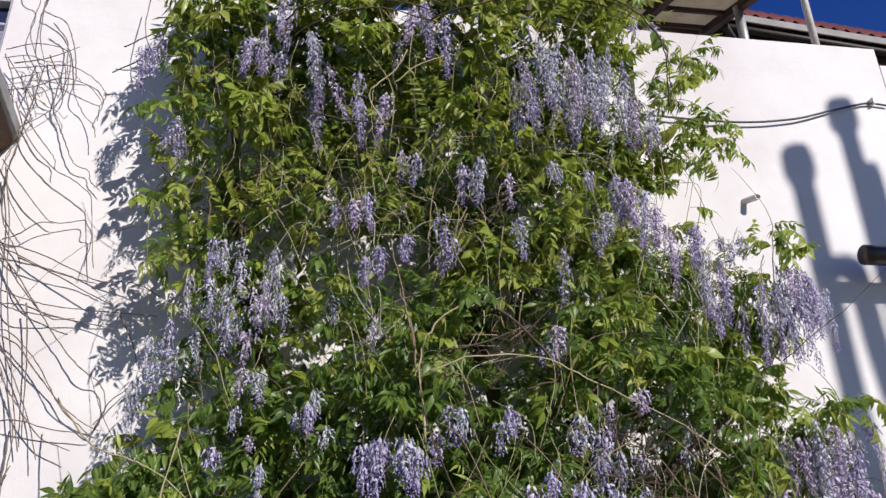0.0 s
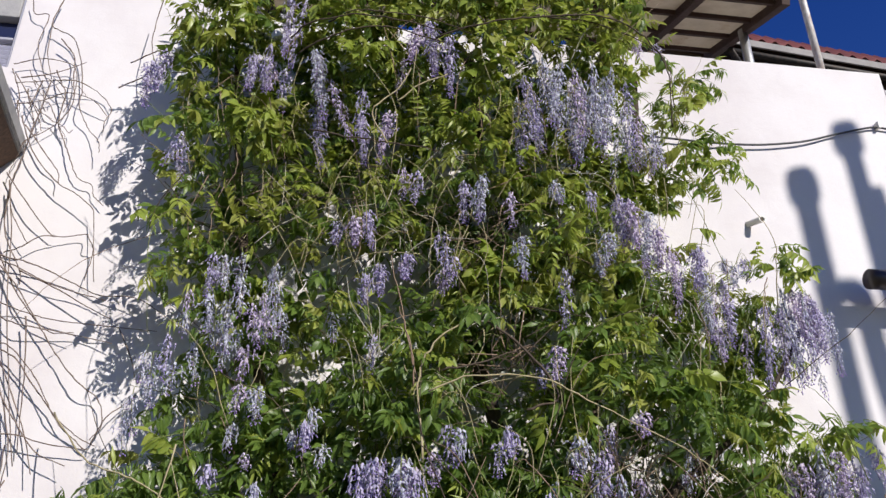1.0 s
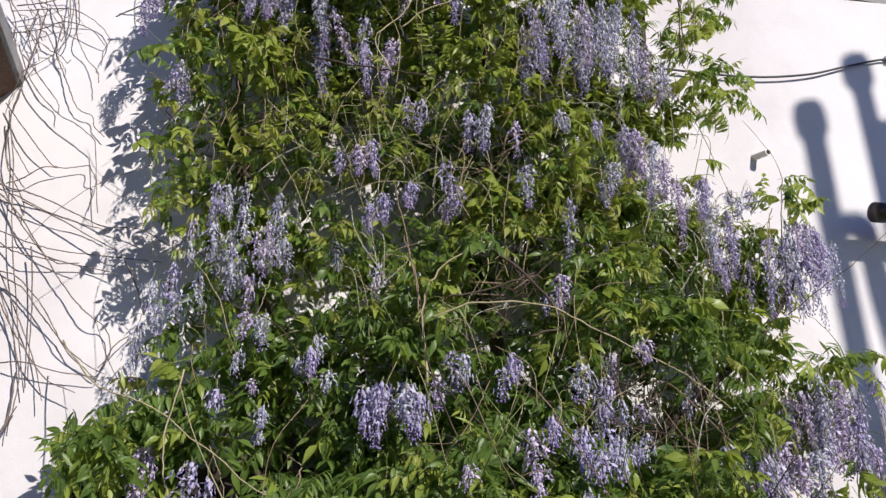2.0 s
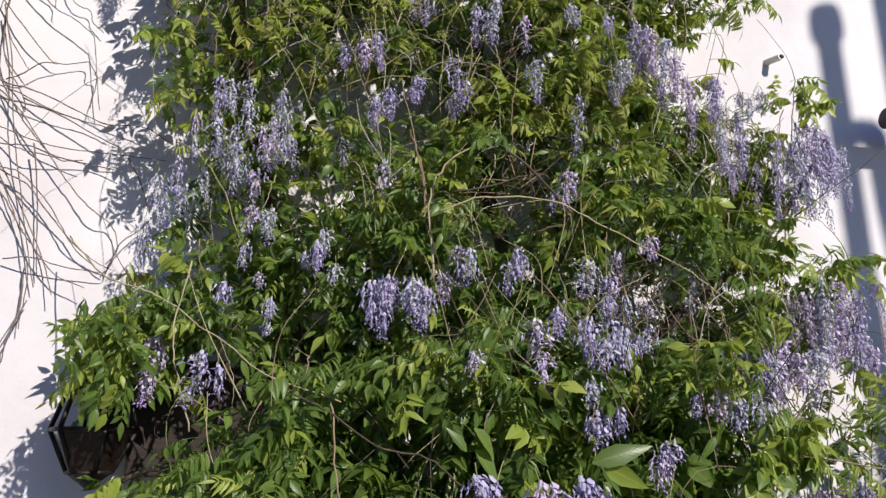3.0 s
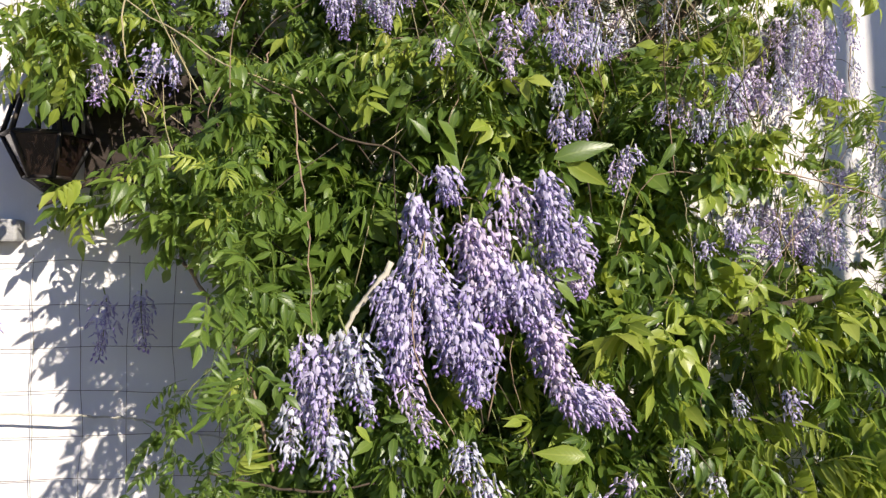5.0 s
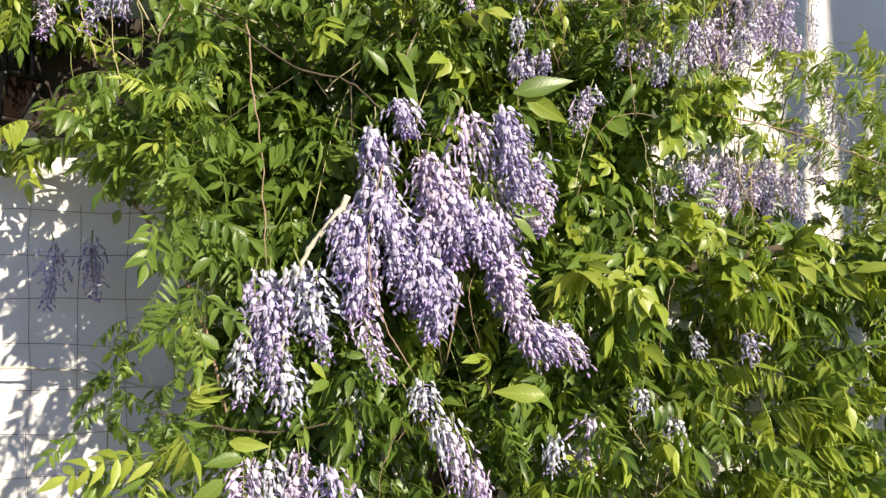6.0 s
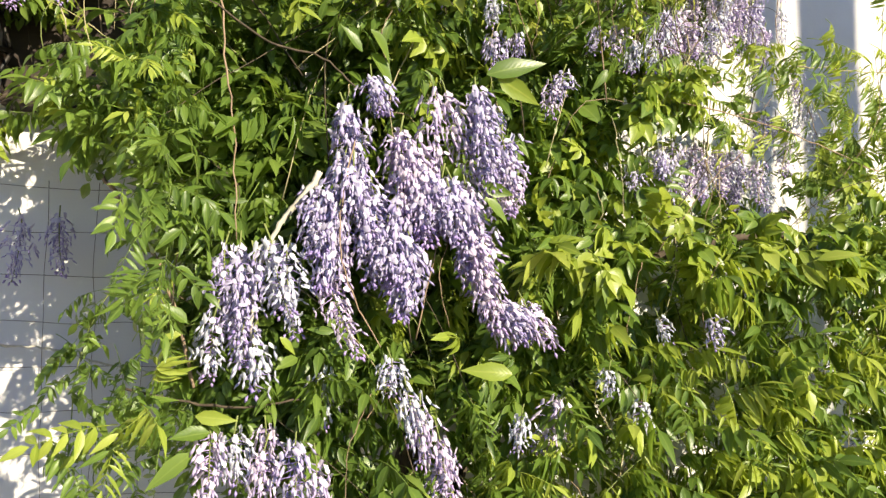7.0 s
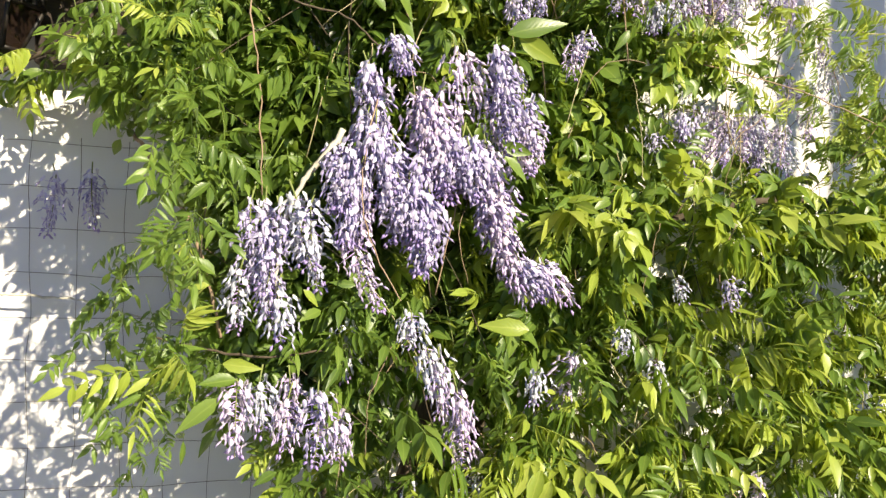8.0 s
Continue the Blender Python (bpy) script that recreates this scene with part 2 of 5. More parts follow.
wall = empty("wall_north", "white lime-plastered house wall with a parapet, sunlit", "wall", (0, WALL_Y, 0), kind="structure")
wall.location = (0, 0, 0)


def wall_block(name, x0, x1, z0, z1, depth=0.32):
    """One stretch of the wall, with a slightly uneven plastered front."""
    bm = bmesh.new()
    nx, nz = max(2, int((x1 - x0) / 0.12)), max(2, int((z1 - z0) / 0.12))
    grid = []
    for j in range(nz + 1):
        row = []
        for i in range(nx + 1):
            x, z = x0 + (x1 - x0) * i / nx, z0 + (z1 - z0) * j / nz
            edge = i in (0, nx) or j in (0, nz)
            d = 0.0 if edge else 0.007 * noise.noise((x * 2.3, z * 2.3, 0.4))
            row.append(bm.verts.new((x, WALL_Y + d, z)))
        grid.append(row)
    for j in range(nz):
        for i in range(nx):
            bm.faces.new((grid[j][i], grid[j][i + 1], grid[j + 1][i + 1], grid[j + 1][i]))
    rim = [*grid[0], *[r[-1] for r in grid[1:]], *grid[-1][-2::-1], *[r[0] for r in grid[-2:0:-1]]]
    back = [bm.verts.new((v.co.x, WALL_Y + depth, v.co.z)) for v in rim]
    for k in range(len(rim)):
        q = (k + 1) % len(rim)
        bm.faces.new((rim[q], rim[k], back[k], back[q]))
    bm.faces.new(back[::-1])
    bmesh.ops.recalc_face_normals(bm, faces=bm.faces)
    return part(name, bm, M_WALL, wall)


WIN = (-1.85, -1.055, 3.165, 4.25)      # the window's opening: x0, x1, z0, z1
HOUSE_X, TOP, HOUSE_TOP, END_X = -0.42, 3.44, 5.6, 1.812
wall_block("lower_wall", -4.0, END_X, 0.0, WIN[2])
wall_block("parapet", HOUSE_X, END_X, WIN[2], TOP)
wall_block("window_pier", WIN[1], HOUSE_X, WIN[2], HOUSE_TOP)
wall_block("window_pier", -4.0, WIN[0], WIN[2], HOUSE_TOP)
wall_block("window_head", WIN[0], WIN[1], WIN[3], HOUSE_TOP)
wall_block("side_wall", END_X + 0.004, 4.5, 0.0, TOP - 0.07, 0.30)
part("return_wall", boxed(END_X - 0.3, END_X, WALL_Y + 0.324, 5.2, 0, TOP - 0.006), M_WALL, wall)
part("terrace_slab", boxed(HOUSE_X, END_X - 0.3, WALL_Y + 0.324, 5.2, 2.3, 2.5), M_CEMENT, wall)
part("house_side", boxed(HOUSE_X - 0.3, HOUSE_X - 0.004, WALL_Y + 0.324, 5.2, 2.3, HOUSE_TOP), M_WALL, wall)

# grey cement ledge on the wall
ledge = part("cement_ledge", boxed(-4.0, -0.672, WALL_Y - 0.05, WALL_Y + 0.01, 1.478, 1.528, bevel=0.006), M_CEMENT)
tagged(ledge, "grey cement ledge running along the white wall", "ledge", kind="structure")

# window with slats below a dark pane, under a shutter box
window = empty("window_1", "shaded window with pale lilac slats below a dark pane", "window", kind="structure")
wx0, wx1, wz0, wz1 = WIN
PANE_Z, BOX_Z = 3.29, 3.375
for a in ((wx0, wx0 + 0.03, wz0, wz1), (wx1 - 0.022, wx1, wz0, wz1), (wx0 + 0.032, wx1 - 0.024, wz0, wz0 + 0.02), (wx0 + 0.032, wx1 - 0.024, PANE_Z - 0.004, PANE_Z + 0.006)):
    part("window_frame", boxed(a[0], a[1], WALL_Y + 0.03, WALL_Y + 0.09, a[2], a[3], bevel=0.003), M_FRAME, window)
part("shutter_box", boxed(wx0 + 0.032, wx1 - 0.024, WALL_Y + 0.03, WALL_Y + 0.2, BOX_Z, wz1 - 0.004, bevel=0.004), M_CEMENT, window)
part("pane", boxed(wx0 + 0.032, wx1 - 0.024, WALL_Y + 0.06, WALL_Y + 0.066, PANE_Z + 0.008, BOX_Z - 0.003), M_PANE, window, "dark blue glass pane")
slat = boxed(wx0 + 0.034, wx1 - 0.026, -0.010, 0.010, -0.002, 0.002)
bmesh.ops.rotate(slat, matrix=Matrix.Rotation(radians(-48), 3, "X"), verts=slat.verts)
slat_mesh = bpy.data.meshes.new("slat")
slat.to_mesh(slat_mesh)
slat.free()
slat_mesh.materials.append(M_LOUVRE)
for k in range(6):
    s = part("slat", slat_mesh, None, window)
    s.location = (0, WALL_Y + 0.05, wz0 + 0.032 + 0.0175 * k)
part("room_back", boxed(wx0 + 0.002, wx1 - 0.002, WALL_Y + 0.27, WALL_Y + 0.31, wz0 + 0.002, wz1 - 0.002), M_TIMBER, window)


# weathered timber bracket under the window, with a stone slab on it
def wedge(name, profile, y0, y1, flare, mat, bevel):
    """A profile in x and z drawn out from the wall, which spreads a little outwards."""
    bm = bmesh.new()
    near = [bm.verts.new((x + flare * (WALL_Y - y0), y0, z)) for x, z in profile]
    far = [bm.verts.new((x + flare * (WALL_Y - y1), y1, z)) for x, z in profile]
    bm.faces.new(near)
    bm.faces.new(far[::-1])
    for k in range(len(profile)):
        q = (k + 1) % len(profile)
        bm.faces.new((near[q], near[k], far[k], far[q]))
    bmesh.ops.recalc_face_normals(bm, faces=bm.faces)
    bmesh.ops.bevel(bm, geom=list(bm.edges), offset=bevel, segments=2, affect="EDGES")
    return part(name, bm, mat)


beam = wedge("timber_bracket", ((-0.957, 2.872), (-1.6, 2.872), (-1.6, 2.3), (-1.12, 2.70)), 1.53, WALL_Y + 0.004, 0.16, M_CORBEL, 0.006)
tagged(beam, "dark weathered timber bracket jutting from the wall", "bracket")
slab = wedge("stone_slab", ((-0.952, 2.874), (-0.952, 2.922), (-1.6, 2.922), (-1.6, 2.874)), 1.50, WALL_Y + 0.004, 0.16, M_CEMENT, 0.006)
tagged(slab, "rough grey stone slab lying on the timber bracket", "slab")


# ================= terrace roof, poles, far house =================
def roof_z(y):
    return 3.746 + 0.34 * (y - WALL_Y)


canopy = empty("terrace_canopy", "beige stained sheet canopy on dark brown rafters", "canopy", (0.5, 2.3, 3.8))
canopy.location = (0, 0, 0)
CX0, CX1, CY0, CY1 = HOUSE_X + 0.01, 1.505, 2.0, 2.56
lean = Matrix.Rotation(math.atan(0.34), 4, "X")
mid_y = (CY0 + CY1) / 2
span = (CY1 - CY0) / math.cos(math.atan(0.34))
for k in range(4):
    x0 = CX0 + (CX1 - CX0) * k / 4
    p = part("roof_sheet", boxed(x0 + 0.002, x0 + (CX1 - CX0) / 4 - 0.002, -span / 2, span / 2, -0.006, 0.006), M_SHEET, canopy)
    p.matrix_world = Matrix.Translation((0, mid_y, roof_z(mid_y))) @ lean
for k in range(7):
    x = CX0 + 0.02 + (CX1 - CX0 - 0.04) * k / 6
    p = part("rafter", boxed(x - 0.017, x + 0.017, -span / 2, span / 2, -0.045, -0.008, bevel=0.003), M_RAFTER, canopy)
    p.matrix_world = Matrix.Translation((0, mid_y, roof_z(mid_y))) @ lean
for k in range(4):
    y = -span / 2 + 0.05 + (span - 0.10) * k / 3
    p = part("batten", boxed(CX0, CX1, y - 0.009, y + 0.009, -0.026, -0.0085), M_RAFTER, canopy)
    p.matrix_world = Matrix.Translation((0, mid_y, roof_z(mid_y))) @ lean

for x, y, top, r, tilt in ((1.478, 2.28, roof_z(2.28) - 0.03, 0.018, 0.0), (1.80, 2.30, 5.0, 0.0145, 0.0), (0.52, 2.28, roof_z(2.28) - 0.03, 0.02, 0.0)):
    post = empty("metal_pole", "worn white-painted metal pole standing on the wall", "pole", (x, y, TOP), "terrace poles")
    rod("shaft", (0, 0, 0.012), (0, 0, top - TOP), r, M_POLE if x != 1.478 else M_ZINC, post)
    part("foot_plate", boxed(-0.05, 0.05, -0.05, 0.05, 0.0, 0.01, bevel=0.003), M_POLE, post)
strut = rod("roof_strut", (1.49, 2.4, 3.80), (1.86, 2.75, 3.80), 0.013, M_IRON, None)
tagged(strut, "thin dark metal strut beside the canopy", "strut")


def far_house():
    house = empty("neighbour_house", "dim stuccoed house with a red-brown corrugated roof", "house", (0, 0, 0))
    ey, ez, x0, x1 = 6.2, 7.32, 2.6, 10.5
    part("wall", boxed(x0 + 0.3, x1 - 0.3, ey + 0.55, ey + 6.0, 0.0, ez - 0.02), M_SHADE, house)
    pitch = 0.17
    n = int((x1 - x0) / pitch * 8)
    profile = ((-0.03, 0.0), (0.28, 0.36), (6.2, 0.9))
    verts, faces = [], []
    rows = 2 * len(profile)
    for i in range(n + 1):
        x = x0 + (x1 - x0) * i / n
        w = 0.03 + 0.03 * math.cos(2 * math.pi * (x - x0) / pitch)
        for yy, zz in profile:
            verts += [(x, ey + yy, ez + w + zz), (x, ey + yy, ez + w + zz + 0.02)]
    for i in range(n):
        a, b = rows * i, rows * (i + 1)
        for k in range(0, rows - 2, 2):
            faces += [(a + k, a + k + 2, b + k + 2, b + k), (a + k + 1, b + k + 1, b + k + 3, a + k + 3)]
        faces += [(a, b, b + 1, a + 1), (a + rows - 2, a + rows - 1, b + rows - 1, b + rows - 2)]
    part("roof", mesh_of("roof", verts, faces), M_RED, house)
    part("fascia", boxed(x0, x1, ey - 0.055, ey - 0.035, ez - 0.085, ez + 0.004, bevel=0.003), M_SHADE, house)
    # dark strip added so the openings under the corrugations read as shade
    part("purlin", boxed(x0, x1, ey + 0.03, ey + 0.06, ez - 0.02, ez + 0.06), M_TIMBER, house)
    part("eave_board", boxed(x0, x1, ey + 0.12, ey + 0.16, ez - 0.28, ez - 0.04), M_TIMBER, house)
    part("soffit", boxed(x0, x1, ey + 0.164, ey + 0.546, ez - 0.10, ez - 0.07), M_TIMBER, house)
    gutter = rod("gutter", (x0, ey + 0.03, ez - 0.13), (x1, ey + 0.03, ez - 0.13), 0.045, M_IRON, house)
    pivot = Matrix.Translation((4.36, ey, 0))
    house.matrix_world = pivot @ Matrix.Rotation(radians(5.5), 4, "Z") @ pivot.inverted()
    return house


far_house()

# ================= fixtures on the wall =================
pts = [(0.72, WALL_Y - 0.017, 3.092), (1.16, WALL_Y - 0.017, 3.078), (1.40, WALL_Y - 0.016, 3.104), (1.56, WALL_Y - 0.013, 3.152), (1.66, WALL_Y - 0.012, 3.182), (1.72, WALL_Y - 0.011, 3.196), (1.79, WALL_Y - 0.010, 3.192)]
wire = part("cable", twig_mesh("cable", pts, 0.0036, 0.0036, 8, 8, 0.0), M_CABLE)
tagged(wire, "thin black electric cable strung along the white wall", "cable")
clip = part("cable_clip", boxed(1.728, 1.738, WALL_Y - 0.022, WALL_Y - 0.002, 3.19, 3.216, bevel=0.002), M_PVC)
tagged(clip, "small white cable clip on the wall", "clip")


def stub_pipe():
    """A short open pipe stub."""
    s = empty("pipe_stub", "short off-white pipe stub jutting from the white wall", "pipe", (1.186, WALL_Y, 2.796))
    bm = bmesh.new()
    ring = []
    for y, r in ((0.0, 0.0105), (-0.05, 0.0105), (-0.05, 0.0082), (-0.015, 0.0082)):
        ring.append([bm.verts.new((r * math.cos(a) - y * 0.38, y, r * math.sin(a) + y * 0.12)) for a in [2 * math.pi * k / 18 for k in range(18)]])
    for a, b in zip(ring, ring[1:]):
        for k in range(18):
            bm.faces.new((a[k], a[(k + 1) % 18], b[(k + 1) % 18], b[k]))
    bm.faces.new(ring[-1])
    bmesh.ops.recalc_face_normals(bm, faces=bm.faces)
    part("tube", bm, M_PVC, s)
    # dark disc set in the mouth, coloured as the shade inside the tube
    rod("mouth_shade", (0.0145, -0.038, -0.0046), (0.0171, -0.045, -0.0054), 0.008, M_PIPE, s)
    return s


stub_pipe()
down = part("waste_pipe", twig_mesh("waste_pipe", [(1.455, 1.93, 2.575), (1.60, 1.93, 2.575), (1.72, 1.935, 2.575), (1.76, 1.98, 2.575), (1.765, 2.049, 2.575)], 0.03, 0.03, 18, 6, 0.0), M_PIPE)
tagged(down, "dark brown plastic waste pipe bending out of the wall", "pipe")


def wall_lantern():
    """A six-sided iron lantern on a scrolled bracket."""
    c = Vector((-0.585, 1.915, 1.0))
    lamp = empty("wall_lantern", "black iron six-sided wall lantern half hidden by leaves", "lantern", (c.x, WALL_Y, 1.70))
    lamp.location = (0, 0, 0)

    def ring(z, r):
        return [Vector((c.x + r * math.cos(math.pi / 3 * k), c.y + r * math.sin(math.pi / 3 * k), z)) for k in range(6)]

    top, mid, low = ring(1.775, 0.066), ring(1.70, 0.090), ring(1.612, 0.046)
    for k in range(6):
        rod("bar", low[k], mid[k], 0.0055, M_IRON, lamp, sides=6)
        rod("bar", mid[k], top[k], 0.0055, M_IRON, lamp, sides=6)
        q = (k + 1) % 6
        rod("rail", mid[k], mid[q], 0.005, M_IRON, lamp, sides=6)
        rod("rail", low[k], low[q], 0.005, M_IRON, lamp, sides=6)
        bm = bmesh.new()
        out = ((mid[k] + mid[q]) / 2 - Vector((c.x, c.y, 1.70))).normalized() * 0.003
        f = [bm.verts.new(v) for v in (low[k], low[q], mid[q], mid[k])]
        g = [bm.verts.new(v.co - out) for v in f]
        bm.faces.new(f)
        bm.faces.new(g[::-1])
        for i in range(4):
            bm.faces.new((f[(i + 1) % 4], f[i], g[i], g[(i + 1) % 4]))
        part("pane", bm, M_GLASS, lamp, "dark dusty glass pane")
    bm = bmesh.new()
    a, b = [[bm.verts.new(v) for v in r] for r in (ring(1.776, 0.075), ring(1.815, 0.035))]
    tip = bm.verts.new((c.x, c.y, 1.85))
    for k in range(6):
        bm.faces.new((a[k], a[(k + 1) % 6], b[(k + 1) % 6], b[k]))
        bm.faces.new((b[k], b[(k + 1) % 6], tip))
    bm.faces.new(a[::-1])
    part("cap", bm, M_IRON, lamp)
    bm = bmesh.new()
    a = [bm.verts.new(v) for v in ring(1.609, 0.046)]
    tip = bm.verts.new((c.x, c.y, 1.575))
    for k in range(6):
        bm.faces.new((a[(k + 1) % 6], a[k], tip))
    bm.faces.new(a)
    part("base", bm, M_IRON, lamp)
    arm = [(c.x, c.y, 1.85), (c.x, c.y + 0.01, 1.90), (c.x, c.y + 0.07, 1.91), (c.x, WALL_Y - 0.02, 1.84), (c.x, WALL_Y - 0.004, 1.74)]
    part("bracket", twig_mesh("bracket", arm, 0.007, 0.007, 8, 6, 0.0), M_IRON, lamp)
    part("wall_plate", boxed(c.x - 0.03, c.x + 0.03, WALL_Y - 0.012, WALL_Y + 0.004, 1.68, 1.86, bevel=0.003), M_IRON, lamp)
    return lamp


wall_lantern()
# the board's near-black colour stands in for shade behind the leaves
board = part("timber_board", boxed(-0.53, -0.08, WALL_Y - 0.075, WALL_Y + 0.004, 1.60, 1.86, bevel=0.006), M_SHADED_TIMBER)
tagged(board, "timber board fixed to the wall behind leaves, near-black with painted shade", "board")


def wire_mesh():
    """Wavy square wire netting stretched in front of the wall."""
    net = empty("wire_netting", "rusty square wire netting stretched over the white wall", "netting", (-0.3, WALL_Y - 0.02, 0.9))
    net.location = (0, 0, 0)
    r = random.Random(3)
    y = WALL_Y - 0.016
    for k in range(10):
        x = -0.945 + 0.1 * k
        pts = [(x + 0.006 * r.uniform(-1, 1), y + 0.004 * r.uniform(-1, 1), z) for z in [0.35 + 0.10 * i for i in range(12)]]
        part("wire", twig_mesh("wire", pts, 0.0007, 0.0007, 4, 3, 0.0), M_WIRE, net)
    for k in range(11):
        z = 1.435 - 0.0985 * k
        pts = [(x, y + 0.003 + 0.004 * r.uniform(-1, 1), z + 0.006 * r.uniform(-1, 1)) for x in [-0.98 + 0.1 * i for i in range(11)]]
        part("wire", twig_mesh("wire", pts, 0.0007, 0.0007, 4, 3, 0.0), M_WIRE, net)
    return net


wire_mesh()


def turned(name, rings, mat, parent, sides=24):
    """A round body from (height, radius) rings, closed at both ends."""
    bm = bmesh.new()
    rows = [[bm.verts.new((r * math.cos(2 * math.pi * k / sides), r * math.sin(2 * math.pi * k / sides), z)) for k in range(sides)] for z, r in rings]
    for a, b in zip(rows, rows[1:]):
        for k in range(sides):
            bm.faces.new((a[k], a[(k + 1) % sides], b[(k + 1) % sides], b[k]))
    bm.faces.new(rows[0][::-1])
    bm.faces.new(rows[-1])
    bmesh.ops.recalc_face_normals(bm, faces=bm.faces)
    return part(name, bm, mat, parent)


def flue(x, top, y, r, cap, branch=None, branch_r=0.045):
    """A tall stove pipe in the yard behind the viewer, whose shadow falls on the wall."""
    d = (WALL_Y - y) / SUN_WAY.y
    px, pz = x - SUN_WAY.x * d, top - SUN_WAY.z * d
    f = empty("stove_flue", "tall dull zinc stove flue with a round cowl in the yard", "flue", (px, y, 0), "yard flues")
    rod("pipe", (0, 0, 0), (0, 0, pz - 0.10), r, M_ZINC, f, sides=24)
    turned("cowl", ((pz - 0.135, r + 0.001), (pz - 0.105, cap), (pz - 0.045, cap), (pz - 0.012, cap * 0.86), (pz, cap * 0.4)), M_ZINC, f)
    if branch:
        line = smooth_line([Vector((bx - x, 0.0, bz - SUN_WAY.z * d)) for bx, bz in branch], 5)
        part("branch", mesh_of("branch", *tube(line, branch_r, branch_r, 20)), M_ZINC, f)
    return f


flue(1.404, 3.01, -0.7, 0.037, 0.053, ((1.41, 2.575), (1.47, 2.585), (1.505, 2.575), (1.514, 2.50), (1.518, 2.35), (1.535, 2.15), (1.56, 1.9), (1.585, 1.65), (1.60, 1.4), (1.60, 0.0)), 0.037)
flue(1.612, 3.21, -0.7, 0.033, 0.052, ((1.61, 2.905), (1.64, 2.925), (1.655, 2.89), (1.66, 2.4), (1.69, 1.9), (1.71, 1.6), (1.71, 0.0)), 0.036)


# ================= the wisteria =================
def ease(a):
    a = max(0.0, min(1.0, a))
    return a * a * (3 - 2 * a)


def thickness(x, z):
    """How far the greenery stands out from the wall."""
    return 0.20 + 0.10 * ease((x + 0.72) / 0.3) - 0.09 * ease((-0.30 - x) / 0.2) * ease((2.05 - z) / 0.2) + 0.14 * math.exp(-((x - 0.3) / 0.6) ** 2) + 0.36 * ease((1.98 + 0.04 * ease(x / 0.2) - z) / (0.4 - 0.08 * ease(x / 0.2))) * ease((x + 0.52) / 0.48) * (1 - 0.8 * ease((x - 0.65) / 0.3) * ease((z - 1.42) / 0.15))


def between(table, z):
    """A value read off a short table of heights, top down."""
    for (za, a), (zb, b) in zip(table, table[1:]):
        if za >= z >= zb:
            return a + (b - a) * (za - z) / (za - zb)
    return table[0][1] if z > table[0][0] else table[-1][1]


WEST_EDGE = [(3.5, -0.50), (3.22, -0.56), (3.03, -0.60), (2.92, -0.53), (2.83, -0.58), (2.5, -0.59), (2.36, -0.48), (2.25, -0.44),
             (2.10, -0.51), (1.98, -0.55), (1.90, -0.62), (1.78, -0.62), (1.72, -0.40), (1.64, -0.40), (1.61, -0.44), (1.56, -0.50),
             (1.50, -0.36), (1.45, -0.20), (1.38, -0.08), (1.28, -0.03), (1.18, -0.03), (1.08, -0.08), (0.95, -0.06), (0.4, -0.08)]
EAST_EDGE = [(3.5, 0.74), (3.34, 0.82), (3.2, 0.87), (3.13, 0.93), (3.03, 0.90), (2.88, 0.96), (2.7, 0.90), (2.62, 0.78), (2.56, 0.98), (2.52, 1.17),
             (2.35, 1.2), (2.18, 1.08), (2.13, 1.22), (2.0, 1.3), (1.8, 1.36), (1.62, 1.36), (1.5, 1.5), (1.4, 1.8), (0.4, 1.85)]


def leaflet(out, base, way, up, length, width, fold, curl):
    """A pointed oval leaflet of two folded halves, added to (verts, faces, uvs)."""
    verts, faces, uvs = out
    side = way.cross(up).normalized()
    rows = ((0.0, 0.12), (0.20, 0.84), (0.45, 1.0), (0.78, 0.46), (1.0, 0.0))
    o = len(verts)
    for t, w in rows:
        mid = base + way * (length * t) - up * (curl * length * t * t)
        if w == 0.0:
            verts.append(mid)
            continue
        half = 0.5 * width * w
        rise = up * (half * fold)
        verts += [mid - side * half + rise, mid, mid + side * half + rise]
    for r in range(3):
        a = o + 3 * r
        u0, u1 = rows[r][0], rows[r + 1][0]
        faces += [(a, a + 1, a + 4, a + 3), (a + 1, a + 2, a + 5, a + 4)]
        uvs += [(u0, 0), (u0, 0.5), (u1, 0.5), (u1, 0), (u0, 0.5), (u0, 1), (u1, 1), (u1, 0.5)]
    a = o + 9
    faces += [(a, a + 1, a + 3), (a + 1, a + 2, a + 3)]
    uvs += [(0.78, 0), (0.78, 0.5), (1, 0.5), (0.78, 0.5), (0.78, 1), (1, 0.5)]


